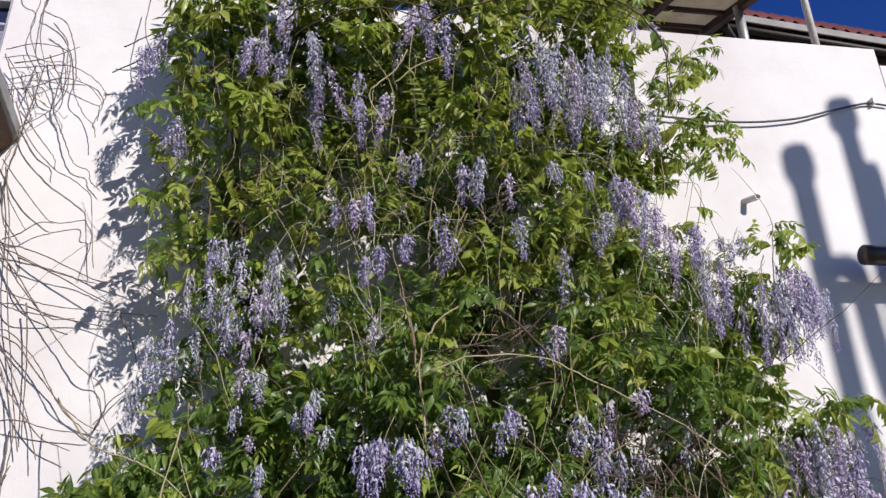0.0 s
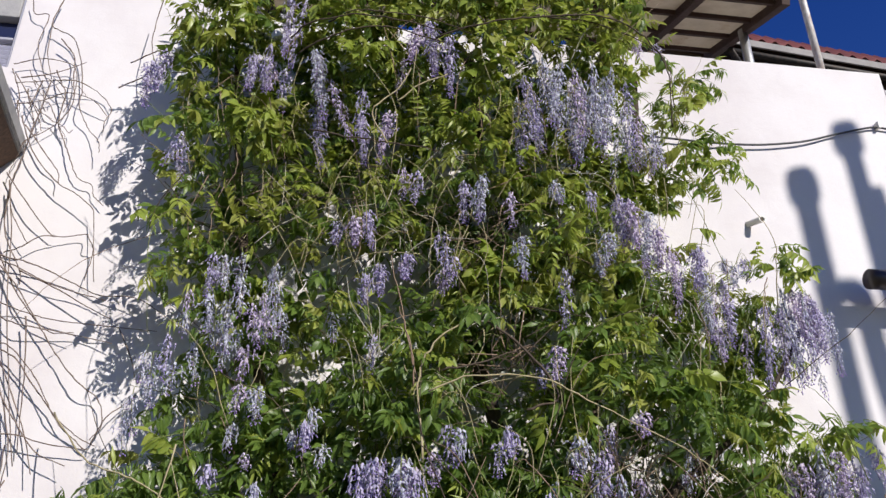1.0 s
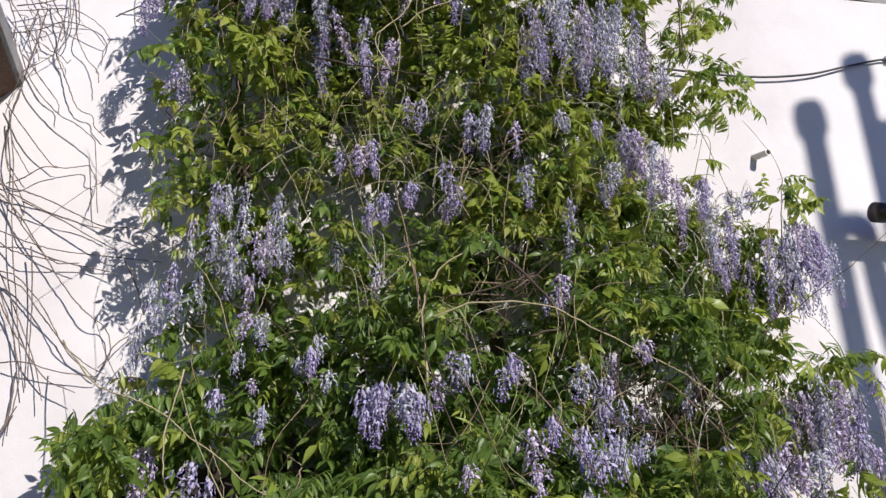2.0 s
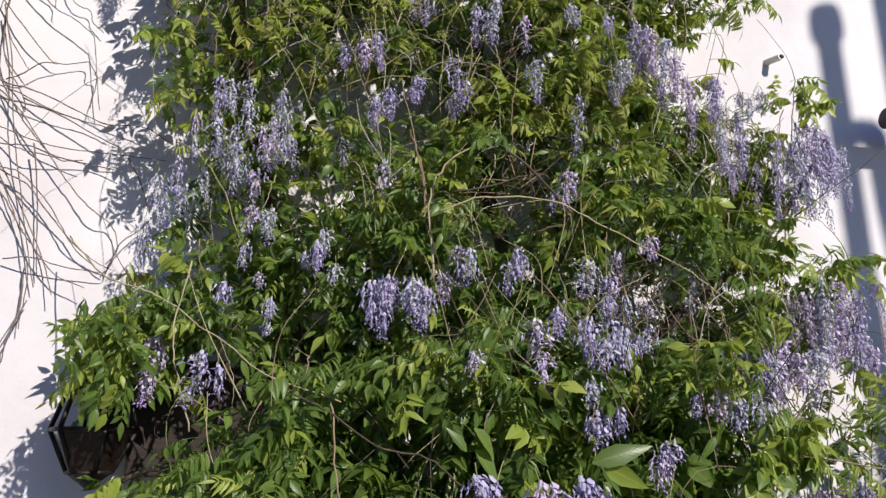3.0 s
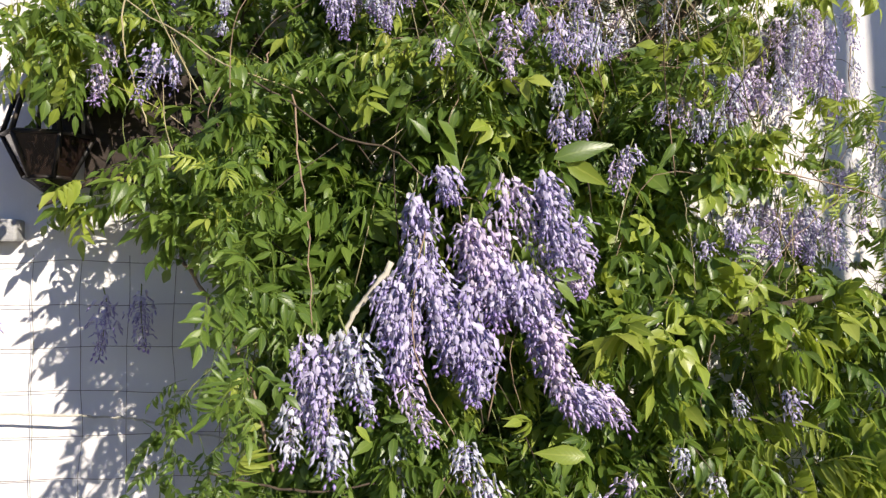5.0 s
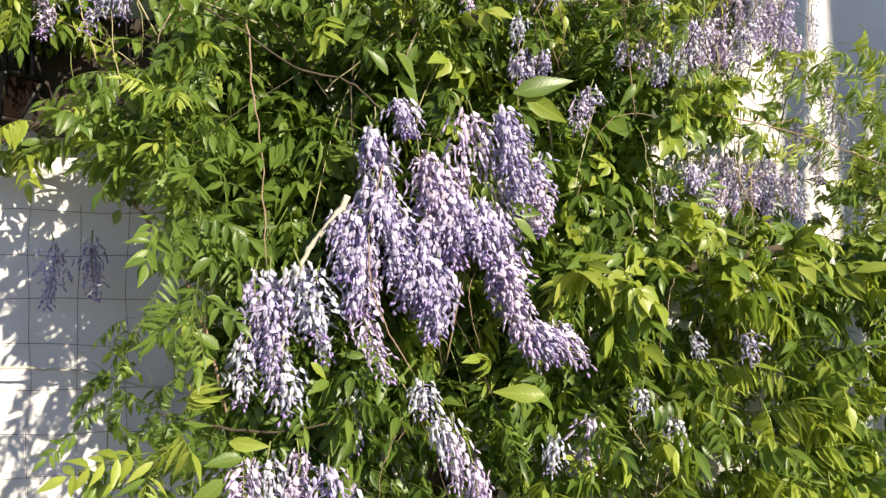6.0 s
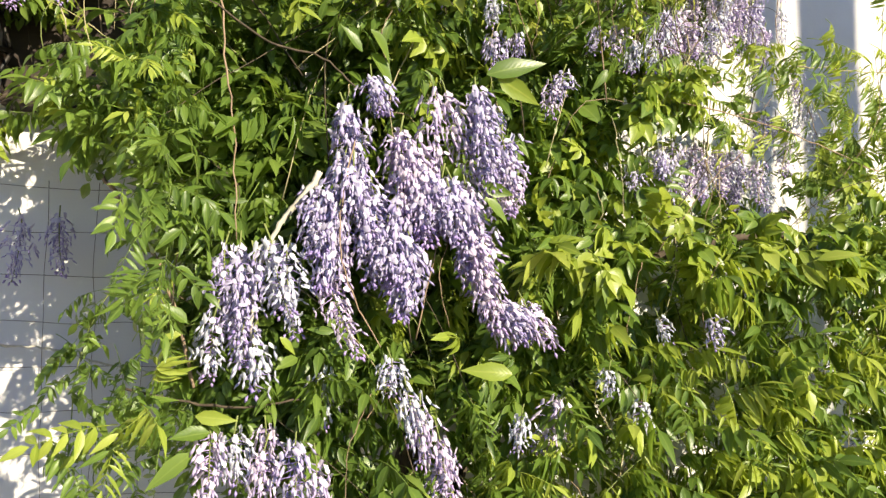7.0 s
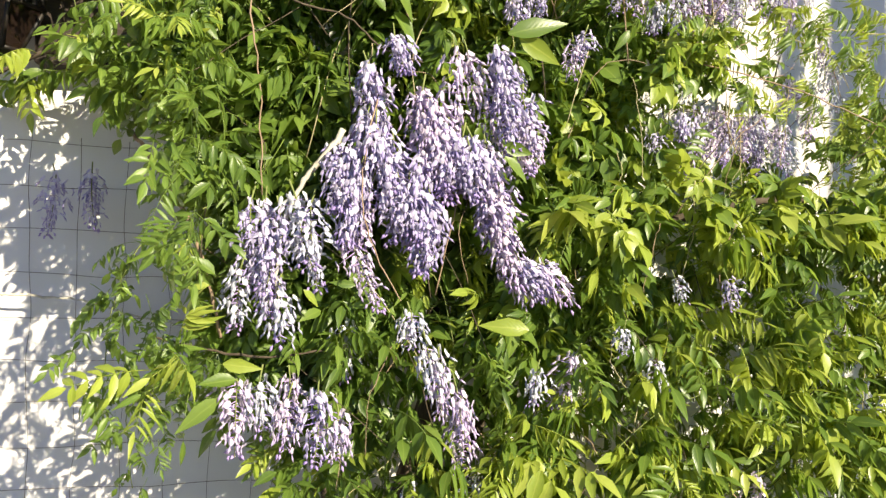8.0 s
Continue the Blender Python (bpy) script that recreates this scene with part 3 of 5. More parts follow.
def compound_leaf(seed, pairs, length, leaflet_len, droop, hang, thin=1.0):
    """A pinnate leaf: a bending rachis along +x with pairs of leaflets and one at the tip."""
    r = random.Random(seed)
    out = ([], [], [])
    slim = r.uniform(0.27, 0.41) * thin
    line = []
    p, angle = Vector((0, 0, 0)), 0.25
    steps = 8
    bend = r.uniform(-0.25, 0.25)
    for k in range(steps + 1):
        line.append(p.copy())
        angle -= droop / steps
        p = p + Vector((math.cos(angle), bend * k / steps, math.sin(angle))) * (length / steps)
    v, f = tube(line, 0.0016, 0.0007, 3)
    out[0].extend(v)
    out[1].extend(f)
    out[2].extend([(0.5, 0.5)] * sum(len(q) for q in f))

    def at(t):
        i = min(steps - 1, int(t * steps))
        q = t * steps - i
        way = (line[i + 1] - line[i]).normalized()
        return line[i] * (1 - q) + line[i + 1] * q, way

    for k in range(pairs):
        t = 0.30 + 0.62 * k / max(1, pairs - 1)
        base, way = at(t)
        side = way.cross(Vector((0, 0, 1))).normalized()
        up = side.cross(way).normalized()
        size = leaflet_len * (0.80 + 0.28 * math.sin(math.pi * (0.25 + 0.6 * k / pairs))) * r.uniform(0.8, 1.15)
        for s in (-1, 1):
            if r.random() < 0.07:
                continue
            size *= r.uniform(0.9, 1.1)
            h = hang + r.uniform(-0.25, 0.3)
            w = (way * r.uniform(0.3, 1.0) + side * s * r.uniform(0.6, 1.1) - up * h + Vector((r.gauss(0, 0.16), r.gauss(0, 0.16), r.gauss(0, 0.16)))).normalized()
            u = (up + side * s * h * 0.8 + side * r.uniform(-0.35, 0.35) + way * r.uniform(-0.3, 0.3)).normalized()
            u = (u - w * u.dot(w)).normalized()
            leaflet(out, base, w, u, size, size * slim * r.uniform(0.9, 1.15), r.uniform(0.2, 0.8), r.uniform(0.05, 0.45))
    base, way = at(1.0)
    side = way.cross(Vector((0, 0, 1))).normalized()
    leaflet(out, base, way, side.cross(way).normalized(), leaflet_len * 1.1, leaflet_len * slim * 1.2, 0.3, 0.25)
    return out


def leaf_mesh(name, out, mat):
    me = bpy.data.meshes.new(name)
    me.from_pydata([tuple(v) for v in out[0]], [], out[1])
    layer = me.uv_layers.new(name="UVMap")
    layer.data.foreach_set("uv", np.array(out[2], dtype=np.float32).ravel())
    me.shade_smooth()
    me.materials.append(mat)
    return me


LEAVES = [compound_leaf(11, 5, 0.19, 0.058, 0.9, 0.5), compound_leaf(12, 4, 0.15, 0.058, 0.6, 0.3), compound_leaf(13, 6, 0.21, 0.056, 1.2, 0.9),
          compound_leaf(14, 4, 0.11, 0.050, 0.5, 1.4), compound_leaf(15, 5, 0.15, 0.064, 1.0, 1.5), compound_leaf(16, 3, 0.09, 0.050, 0.3, 0.2),
          compound_leaf(17, 5, 0.17, 0.055, 0.3, 0.3), compound_leaf(18, 4, 0.13, 0.068, 1.4, 0.9), compound_leaf(19, 5, 0.12, 0.060, 0.8, 2.0),
          compound_leaf(20, 6, 0.17, 0.048, 0.9, 1.1), compound_leaf(21, 4, 0.12, 0.062, 0.7, 0.7), compound_leaf(22, 5, 0.14, 0.052, 1.3, 1.2),
          compound_leaf(23, 3, 0.08, 0.062, 0.9, 1.6), compound_leaf(24, 6, 0.18, 0.058, 0.6, 0.8)]
BROAD = len(LEAVES)
# slender drooping leaves, as on the upper shoots
LEAVES += [compound_leaf(31, 6, 0.19, 0.060, 0.9, 0.9, 0.62), compound_leaf(32, 5, 0.14, 0.062, 0.5, 1.6, 0.58), compound_leaf(33, 6, 0.16, 0.056, 0.7, 0.4, 0.6),
           compound_leaf(34, 4, 0.11, 0.060, 1.1, 1.2, 0.65), compound_leaf(35, 7, 0.20, 0.052, 0.6, 0.7, 0.6), compound_leaf(36, 5, 0.13, 0.066, 1.2, 2.0, 0.55)]
SLIM = len(LEAVES)
# umbrella-like fans of hanging folded leaflets, and large full-grown leaves, as on the low shoots
LEAVES += [compound_leaf(41, 3, 0.075, 0.075, 0.2, 2.4, 0.75), compound_leaf(42, 4, 0.09, 0.070, 0.5, 2.0, 0.7), compound_leaf(43, 3, 0.06, 0.085, 0.1, 1.6, 0.85),
           compound_leaf(44, 4, 0.10, 0.078, 0.4, 2.8, 0.65), compound_leaf(45, 4, 0.13, 0.076, 0.5, 0.8, 1.15), compound_leaf(46, 3, 0.08, 0.078, 0.3, 2.0, 0.8)]
WIDE = len(LEAVES)
# broad short leaves that lie over one another on the sunny shoulder
LEAVES += [compound_leaf(51, 3, 0.085, 0.060, 0.5, 0.4, 1.5), compound_leaf(52, 4, 0.11, 0.064, 0.6, 0.6, 1.4), compound_leaf(53, 3, 0.09, 0.056, 0.8, 0.9, 1.55), compound_leaf(54, 4, 0.10, 0.068, 0.4, 0.3, 1.35)]
LEAF_MESHES = [[leaf_mesh("leaf", q, m) for q in LEAVES] for m in (M_LEAF, M_YOUNG, M_BRONZE)]


# ---- flower racemes ----
def raceme_meshes(seed, length, full=1.0, bloom=1.0):
    """Hanging cluster: open florets above, buds towards the tip; and its stalk."""
    r = random.Random(seed)
    verts, faces, slots = [], [], []
    sway = Vector((r.uniform(-0.12, 0.12), r.uniform(-0.12, 0.12), 0))

    def axis(t):
        return Vector((0, 0, -length * t)) + sway * (length * t * t)

    n = int((30 + length * 640) * full)
    for k in range(n):
        t = (k + 0.5) / n
        a = k * 2.39996 + r.uniform(-0.4, 0.4)
        fat = min(1.0, 0.55 + 3.0 * t) * (1.0 - 0.62 * max(0.0, t - 0.35) / 0.65)
        reach = (0.006 + 0.026 * r.random() ** 1.2) * fat
        o = Vector((math.cos(a), math.sin(a), r.uniform(-0.75, 0.25))).normalized()
        s = Vector((-math.sin(a), math.cos(a), 0))
        u = o.cross(s) * -1
        if u.z < 0:
            u = -u
        base = axis(t)
        p = base + o * reach
        i = len(verts)
        verts += [base + u * 0.0008, base - u * 0.0008, p]
        faces.append((i, i + 1, i + 2))
        slots.append(2)
        if t > 0.80 + 0.1 * r.random():
            i, q, w = len(verts), 0.010 * r.uniform(0.7, 1.1), 0.0028
            tip = p + (o - u * 0.6).normalized() * q
            m = (p + tip) / 2
            verts += [p, m + s * w, m + u * w, m - s * w, m - u * w, tip]
            for b, c in ((1, 2), (2, 3), (3, 4), (4, 1)):
                faces += [(i, i + b, i + c), (i + 5, i + c, i + b)]
                slots += [2, 2]
            continue
        size = r.uniform(0.0046, 0.0074) * (1.05 - 0.3 * t) * bloom
        tilt = r.uniform(-0.7, 0.8)
        bend, curl = r.uniform(0.65, 1.15), r.uniform(0.6, 1.5)
        bu = (u * math.cos(tilt) - o * math.sin(tilt)).normalized()
        bo = (o * math.cos(tilt) + u * math.sin(tilt)).normalized()
        spin = r.uniform(-0.5, 0.5)
        bs = (s * math.cos(spin) + bu * math.sin(spin)).normalized()
        bu = bo.cross(bs) if bo.cross(bs).dot(bu) > 0 else -bo.cross(bs)
        i = len(verts)
        centre = p + bo * 0.002
        verts.append(centre + bo * size * 0.25)
        for cx, cy, cz in ((-0.22, -0.35, -0.1), (-0.62, 0.15, -0.45), (-0.58, 0.80, -0.80), (-0.28, 1.30, -0.95), (0.0, 1.15, -0.45), (0.28, 1.30, -0.95), (0.58, 0.80, -0.80), (0.62, 0.15, -0.45), (0.22, -0.35, -0.1)):
            cx, cy, cz = cx * bend + r.gauss(0, 0.09), cy + r.gauss(0, 0.12), cz * curl + r.gauss(0, 0.12)
            verts.append(centre + bs * (cx * size) + bu * (cy * size) + bo * (cz * size))
        for q in range(1, 9):
            faces.append((i, i + q, i + q + 1))
            slots.append(0)
        i = len(verts)
        tip = p + (o * 0.6 - u * r.uniform(0.5, 1.2)).normalized() * size * 2.5
        m = p + (tip - p) * 0.55
        verts += [p, m + s * size * 0.36, m + o * size * 0.40, m - s * size * 0.36, m - o * size * 0.33, tip]
        for b, c in ((1, 2), (2, 3), (3, 4), (4, 1)):
            faces += [(i, i + b, i + c), (i + 5, i + c, i + b)]
            slots += [1, 1]
    me = bpy.data.meshes.new("raceme")
    me.from_pydata([tuple(v) for v in verts], [], faces)
    me.shade_smooth()
    for m in (M_BANNER, M_KEEL, M_BUD):
        me.materials.append(m)
    me.polygons.foreach_set("material_index", slots)
    line = [Vector((0, 0.006, 0.022)), *[axis(k / 6) for k in range(7)]]
    st = mesh_of("stalk", *tube(line, 0.0013, 0.0006, 5))
    st.materials.append(M_STALK)
    return me, st


def faded_copy(me):
    """The same cluster with older, nearly white blossom."""
    pale = me.copy()
    pale.materials[0], pale.materials[1] = M_FADED, M_FADED_KEEL
    return pale


RACEME_SIZES = (0.06, 0.09, 0.12, 0.15, 0.19, 0.24)
RACEMES = [[raceme_meshes(100 + 7 * i + j, size, (1.0, 0.7, 0.4)[j]) for j in range(3)] for i, size in enumerate(RACEME_SIZES)]
LUSH = [[raceme_meshes(300 + 7 * i + j, size, (1.5, 1.2, 0.55)[j], 1.1) for j in range(3)] for i, size in enumerate(RACEME_SIZES)]      # large open blossom low down
FADED = [[faded_copy(me) for me, st in row] for row in RACEMES]
FADED_LUSH = [[faded_copy(me) for me, st in row] for row in LUSH]

# where the racemes hang: x, height of the top, length, and how far they lean; each bed with how far it sits inside the greenery
BED_CROWN = [(-0.23, 3.21, 0.21), (-0.19, 3.18, 0.21), (-0.16, 3.03, 0.21, 0.2), (-0.11, 2.92, 0.19, 0.1), (-0.31, 3.03, 0.11), (-0.27, 3.04, 0.14), (-0.23, 2.97, 0.11), (-0.03, 2.90, 0.15), (0.03, 2.84, 0.16), (-0.58, 3.03, 0.13),
             (-0.54, 3.05, 0.12), (-0.47, 2.79, 0.11), (0.10, 3.08, 0.11), (0.13, 3.12, 0.17), (0.18, 3.06, 0.19), (0.72, 3.16, 0.08), (0.78, 3.16, 0.06)]
BED_CROWN_EAST = [(0.38, 2.97, 0.19), (0.43, 3.00, 0.17), (0.48, 3.02, 0.21), (0.52, 3.02, 0.25), (0.57, 3.03, 0.28), (0.62, 3.02, 0.24), (0.66, 2.99, 0.24), (0.70, 2.91, 0.18), (0.74, 2.87, 0.11), (0.39, 2.87, 0.12),
                  (0.49, 2.92, 0.17), (0.54, 2.89, 0.15), (0.59, 2.92, 0.17)]
BED_MIDDLE = [(0.25, 2.64, 0.12), (0.32, 2.61, 0.09), (0.10, 2.64, 0.09), (0.42, 2.63, 0.06), (0.51, 2.62, 0.05), (-0.01, 2.55, 0.09), (-0.04, 2.52, 0.06), (0.60, 2.64, 0.13), (0.62, 2.62, 0.14), (0.66, 2.59, 0.14), (0.68, 2.54, 0.10),
              (0.72, 2.50, 0.12), (0.55, 2.52, 0.08), (0.08, 2.44, 0.06), (0.02, 2.42, 0.08), (-0.01, 2.39, 0.07), (0.15, 2.48, 0.10), (0.18, 2.44, 0.07), (0.33, 2.48, 0.10), (0.44, 2.42, 0.14), (0.40, 2.23, 0.08), (0.58, 2.10, 0.05)]
BED_WEST = [(-0.35, 2.46, 0.10), (-0.31, 2.34, 0.11), (-0.28, 2.39, 0.09), (-0.21, 2.44, 0.17), (-0.31, 2.27, 0.08), (-0.23, 2.36, 0.10), (-0.26, 2.15, 0.06), (-0.27, 2.07, 0.05), (-0.42, 2.26, 0.10), (-0.45, 2.21, 0.10),
            (-0.49, 2.14, 0.08), (-0.25, 2.33, 0.10), (-0.35, 2.36, 0.09), (-0.11, 2.10, 0.05)]
BED_LANTERN = [(-0.44, 1.88, 0.14, -0.1), (-0.33, 1.84, 0.11), (-0.29, 1.81, 0.06)]
BED_EAST = [(0.82, 2.47, 0.17), (0.88, 2.46, 0.17), (0.81, 2.53, 0.11), (0.96, 2.53, 0.06), (0.99, 2.40, 0.22), (1.05, 2.45, 0.26), (1.10, 2.42, 0.24), (1.15, 2.44, 0.17), (1.18, 2.40, 0.16), (0.93, 2.51, 0.06),
            (0.84, 2.39, 0.13), (1.09, 2.47, 0.15), (1.11, 2.39, 0.18)]
BED_FAR_EAST = [(1.02, 2.02, 0.15), (1.07, 2.06, 0.21), (1.12, 2.05, 0.18), (1.15, 2.03, 0.20), (1.19, 2.02, 0.18), (1.24, 2.05, 0.08), (0.88, 1.88, 0.09), (1.01, 1.88, 0.08), (0.82, 1.85, 0.06)]
BED_BELT = [(-0.01, 1.98, 0.09), (0.02, 1.99, 0.12), (0.07, 1.98, 0.08), (0.10, 1.97, 0.09), (0.17, 2.06, 0.08), (0.19, 2.05, 0.06), (0.28, 1.88, 0.13), (0.33, 1.91, 0.05), (0.38, 1.89, 0.09), (0.39, 1.84, 0.06), (0.44, 1.87, 0.07),
            (0.50, 1.88, 0.05), (0.44, 2.04, 0.08), (0.48, 2.00, 0.08), (0.15, 1.80, 0.04), (-0.21, 1.95, 0.04), (0.27, 2.03, 0.07), (-0.12, 2.07, 0.05)]
BED_SHOW = [(0.21, 1.54, 0.13, 0.2), (0.23, 1.54, 0.15, 0.2), (0.26, 1.54, 0.14, 0.1), (0.30, 1.48, 0.08, 0.2), (0.24, 1.42, 0.12, 0.2), (0.26, 1.41, 0.15, 0.2), (0.23, 1.40, 0.06, 0.2), (0.27, 1.34, 0.13, 0.3), (0.31, 1.25, 0.06, 0.8), (0.35, 1.25, 0.07, 0.7),
            (0.33, 1.23, 0.05, 0.9), (0.16, 1.48, 0.12, 0.1), (0.18, 1.46, 0.13, 0.1), (0.13, 1.40, 0.13, 0.1), (0.16, 1.39, 0.12, 0.2), (0.18, 1.33, 0.10, 0.1), (0.11, 1.41, 0.14, 0.1), (0.15, 1.35, 0.08, 0.1), (0.20, 1.43, 0.08, 0.1)]
BED_STRAND = [(0.12, 1.55, 0.05, 0.3), (0.09, 1.51, 0.09, 0.0), (0.09, 1.44, 0.10, -0.1), (0.08, 1.37, 0.10, 0.0), (0.07, 1.29, 0.12, 0.2), (0.06, 1.40, 0.09, 0.0), (0.10, 1.43, 0.09, 0.0), (0.10, 1.35, 0.09, 0.0)]
BED_NEST = [(-0.06, 1.32, 0.12), (-0.04, 1.32, 0.16), (-0.02, 1.31, 0.11), (0.00, 1.33, 0.10), (0.02, 1.32, 0.12), (-0.07, 1.23, 0.09), (-0.02, 1.20, 0.07), (-0.04, 1.26, 0.09)]
BED_LOW = [(-0.07, 1.07, 0.10), (-0.04, 1.07, 0.07), (0.04, 1.06, 0.10), (0.00, 1.04, 0.07), (0.07, 1.03, 0.07), (0.19, 1.13, 0.07, 0.2), (0.21, 1.10, 0.07, 0.2), (0.24, 1.06, 0.07, 0.1), (0.60, 1.23, 0.04, 0.4), (0.70, 1.23, 0.05, 0.2), (0.51, 1.15, 0.04),
           (0.36, 1.09, 0.05), (0.17, 1.17, 0.05), (0.80, 0.89, 0.06)]
BED_DEEP = [(0.33, 1.66, 0.05), (0.44, 1.60, 0.05), (0.46, 1.62, 0.04), (0.33, 1.55, 0.05), (0.56, 1.71, 0.05), (0.52, 1.70, 0.04), (0.33, 1.72, 0.04), (0.37, 1.67, 0.04)]
BED_LOW_EAST = [(0.79, 1.55, 0.10), (0.95, 1.58, 0.11), (1.00, 1.57, 0.12), (1.04, 1.58, 0.11), (1.10, 1.58, 0.12), (1.15, 1.56, 0.12), (1.18, 1.67, 0.08), (1.24, 1.66, 0.06), (0.68, 1.51, 0.05), (1.02, 1.80, 0.05), (0.64, 1.71, 0.06),
                (0.95, 1.90, 0.09), (1.09, 1.93, 0.09), (1.17, 1.95, 0.10), (1.25, 1.95, 0.11), (1.26, 1.80, 0.08), (0.88, 1.87, 0.06), (0.93, 1.86, 0.07), (0.97, 1.87, 0.08), (1.21, 1.90, 0.10)]
BED_WALL = [(-0.465, 1.36, 0.13), (-0.395, 1.37, 0.12), (-0.74, 1.37, 0.12), (-0.70, 1.33, 0.08)]
# each bed: inset, share of faded clusters, thin clusters, further clusters close behind
BEDS = ((BED_CROWN, 0.02, 0.05, False, 0.5), (BED_CROWN_EAST, 0.02, 0.7, True, 2.0), (BED_MIDDLE, 0.0, 0.12, False, 0.3), (BED_WEST, 0.02, 0.55, True, 0.8), (BED_LANTERN, -0.02, 0.0, False, 0.0), (BED_EAST, 0.04, 0.15, False, 1.0),
        (BED_FAR_EAST, 0.06, 0.35, False, 1.0), (BED_BELT, 0.0, 0.35, False, 0.4), (BED_SHOW, -0.06, 0.0, False, 0.25), (BED_STRAND, -0.06, 0.1, False, 0.0), (BED_NEST, -0.05, 0.5, True, 0.0),
        (BED_LOW, -0.03, 0.8, True, 0.0), (BED_DEEP, 0.06, 0.3, True, 0.0), (BED_LOW_EAST, 0.08, 0.5, False, 0.6))

vine = empty("wisteria", "old flowering wisteria with lilac racemes climbing the white wall", "climbing plant", (0.3, WALL_Y - 0.2, 0))
ROOT = Vector(vine.location)


def settle(p):
    """The low bulge pressed back towards the wall: the new place, and how much larger things grow there."""
    p = Vector(p)
    w = ease((1.85 - p.z) / 0.2) * ease((1.7 - p.y) / 0.1) * ease((p.x + 0.19) / 0.09)
    k = (p.y + w * 0.54 * (1.7 - p.y) - 0.2) / (p.y - 0.2)
    middle = Vector((-0.05, 0.2, 1.33))
    return middle + (p - middle) * k, k


FRONT = []        # x, y, heights of the ends and half the width of what hangs free in front of the low leaves
HANGING = []        # x, y, z of the top, length: leaves keep from hanging in front of these


def hang_raceme(x, y, z, length, old=0.12, thin=False, hidden=False, lean=0.0):
    small = 1.0 - 0.28 * ease((z - 1.7) / 0.6)        # finer blossom higher up
    i = min(range(len(RACEME_SIZES)), key=lambda k: abs(RACEME_SIZES[k] - length / small))
    j = 2 if thin else rng.randrange(3)
    lush = z < 1.75 and x < 0.5
    me, st = (LUSH if lush else RACEMES)[i][j]
    if rng.random() < old:
        me = (FADED_LUSH if lush else FADED)[i][j]
    scale = length / RACEME_SIZES[i]
    fat = rng.uniform(0.85, 1.2) * small * min(1.0, 0.35 + length / 0.11)
    ob = part("raceme", me, None, vine)
    tilt = -math.degrees(math.atan(lean))
    spot, k = settle((x, y, z - 0.5 * length))
    spot.z += 0.5 * length * k
    fat, scale = fat * k, scale * k
    if k > 1.12 and not hidden:
        FRONT.append((spot.x + 0.5 * lean * length * k, spot.y, spot.z - length * k - 0.02, spot.z + 0.06, 0.075 + 0.3 * abs(lean) * length))
    ob.matrix_local = Matrix.Translation(spot - ROOT) @ pose(0, 0, 0, 0, tilt, 0) @ pose(0, 0, 0, rng.gauss(0, 5), rng.gauss(0, 5), rng.uniform(0, 360)) @ Matrix.Diagonal((fat, fat, scale, 1))
    part("stalk", st, None, ob)
    if not hidden:
        HANGING.append((x + 0.5 * lean * length, y, z, length))


more = random.Random(77)
for bed, inset, old, thin, again in BEDS:
    for x, z, length, *lean in bed:
        lean = lean[0] if lean else 0.0
        y = WALL_Y - thickness(x, z) + inset
        hang_raceme(x, y + rng.uniform(-0.02, 0.02), z, length, old, thin, lean=lean)
        for k in range(int(again + more.random())):
            hang_raceme(x + more.uniform(-0.04, 0.04), y + more.uniform(0.02, 0.06), z + more.uniform(-0.05, 0.04), length * more.uniform(0.6, 1.0), old, thin, lean=lean)
for x0, x1, z0, z1, count in ((-0.42, 0.10, 1.95, 2.5, 14), (0.30, 0.78, 1.86, 2.2, 12), (0.85, 1.3, 1.5, 1.85, 8), (0.0, 0.7, 0.85, 1.15, 8)):
    for k in range(count):      # small thin clusters deep among the leaves
        x, z = more.uniform(x0, x1), more.uniform(z0, z1)
        hang_raceme(x, WALL_Y - thickness(x, z) + more.uniform(0.02, 0.08), z, more.uniform(0.04, 0.10), 0.6, True, True)
for x, z, length in BED_WALL:
    hang_raceme(x, WALL_Y - 0.14, z, length, 0.0, True)


# ---- stems ----
def stem(pts, r0, r1, mat, name="stem", sides=7, seed=0, label=""):
    me = twig_mesh(name, [settle(p)[0] - ROOT for p in pts], r0, r1, sides, 6, 0.3, seed, 0.0014)
    me.materials.append(mat)
    for a, b in zip(pts, pts[1:]):
        (a, k), (b, k2) = settle(a), settle(b)
        if min(k, k2) > 1.12 and name == "twig":
            for t in (0.25, 0.75):
                p = a.lerp(b, t)
                FRONT.append((p.x, p.y, p.z - 0.03, p.z + 0.05, 0.035))
    return part(name, me, None, vine, label)


stem([(0.30, 1.86, -0.02), (0.26, 1.85, 0.5), (0.36, 1.82, 1.0), (0.28, 1.88, 1.5), (0.34, 1.90, 2.0), (0.25, 1.90, 2.5), (0.3, 1.86, 3.1), (0.1, 1.9, 3.4)], 0.038, 0.012, M_BARK, "trunk", 10, 1)
stem([(0.33, 1.88, 0.0), (0.42, 1.88, 0.6), (0.52, 1.84, 1.2), (0.46, 1.86, 1.8), (0.60, 1.84, 2.3), (0.74, 1.86, 2.8), (0.80, 1.88, 3.2)], 0.026, 0.008, M_BARK, "trunk", 9, 2)
stem([(0.27, 1.9, 0.0), (0.12, 1.9, 0.7), (-0.02, 1.88, 1.3), (-0.14, 1.9, 1.8), (-0.28, 1.88, 2.4), (-0.36, 1.9, 2.9), (-0.4, 1.92, 3.3)], 0.022, 0.007, M_BARK, "trunk", 9, 3)
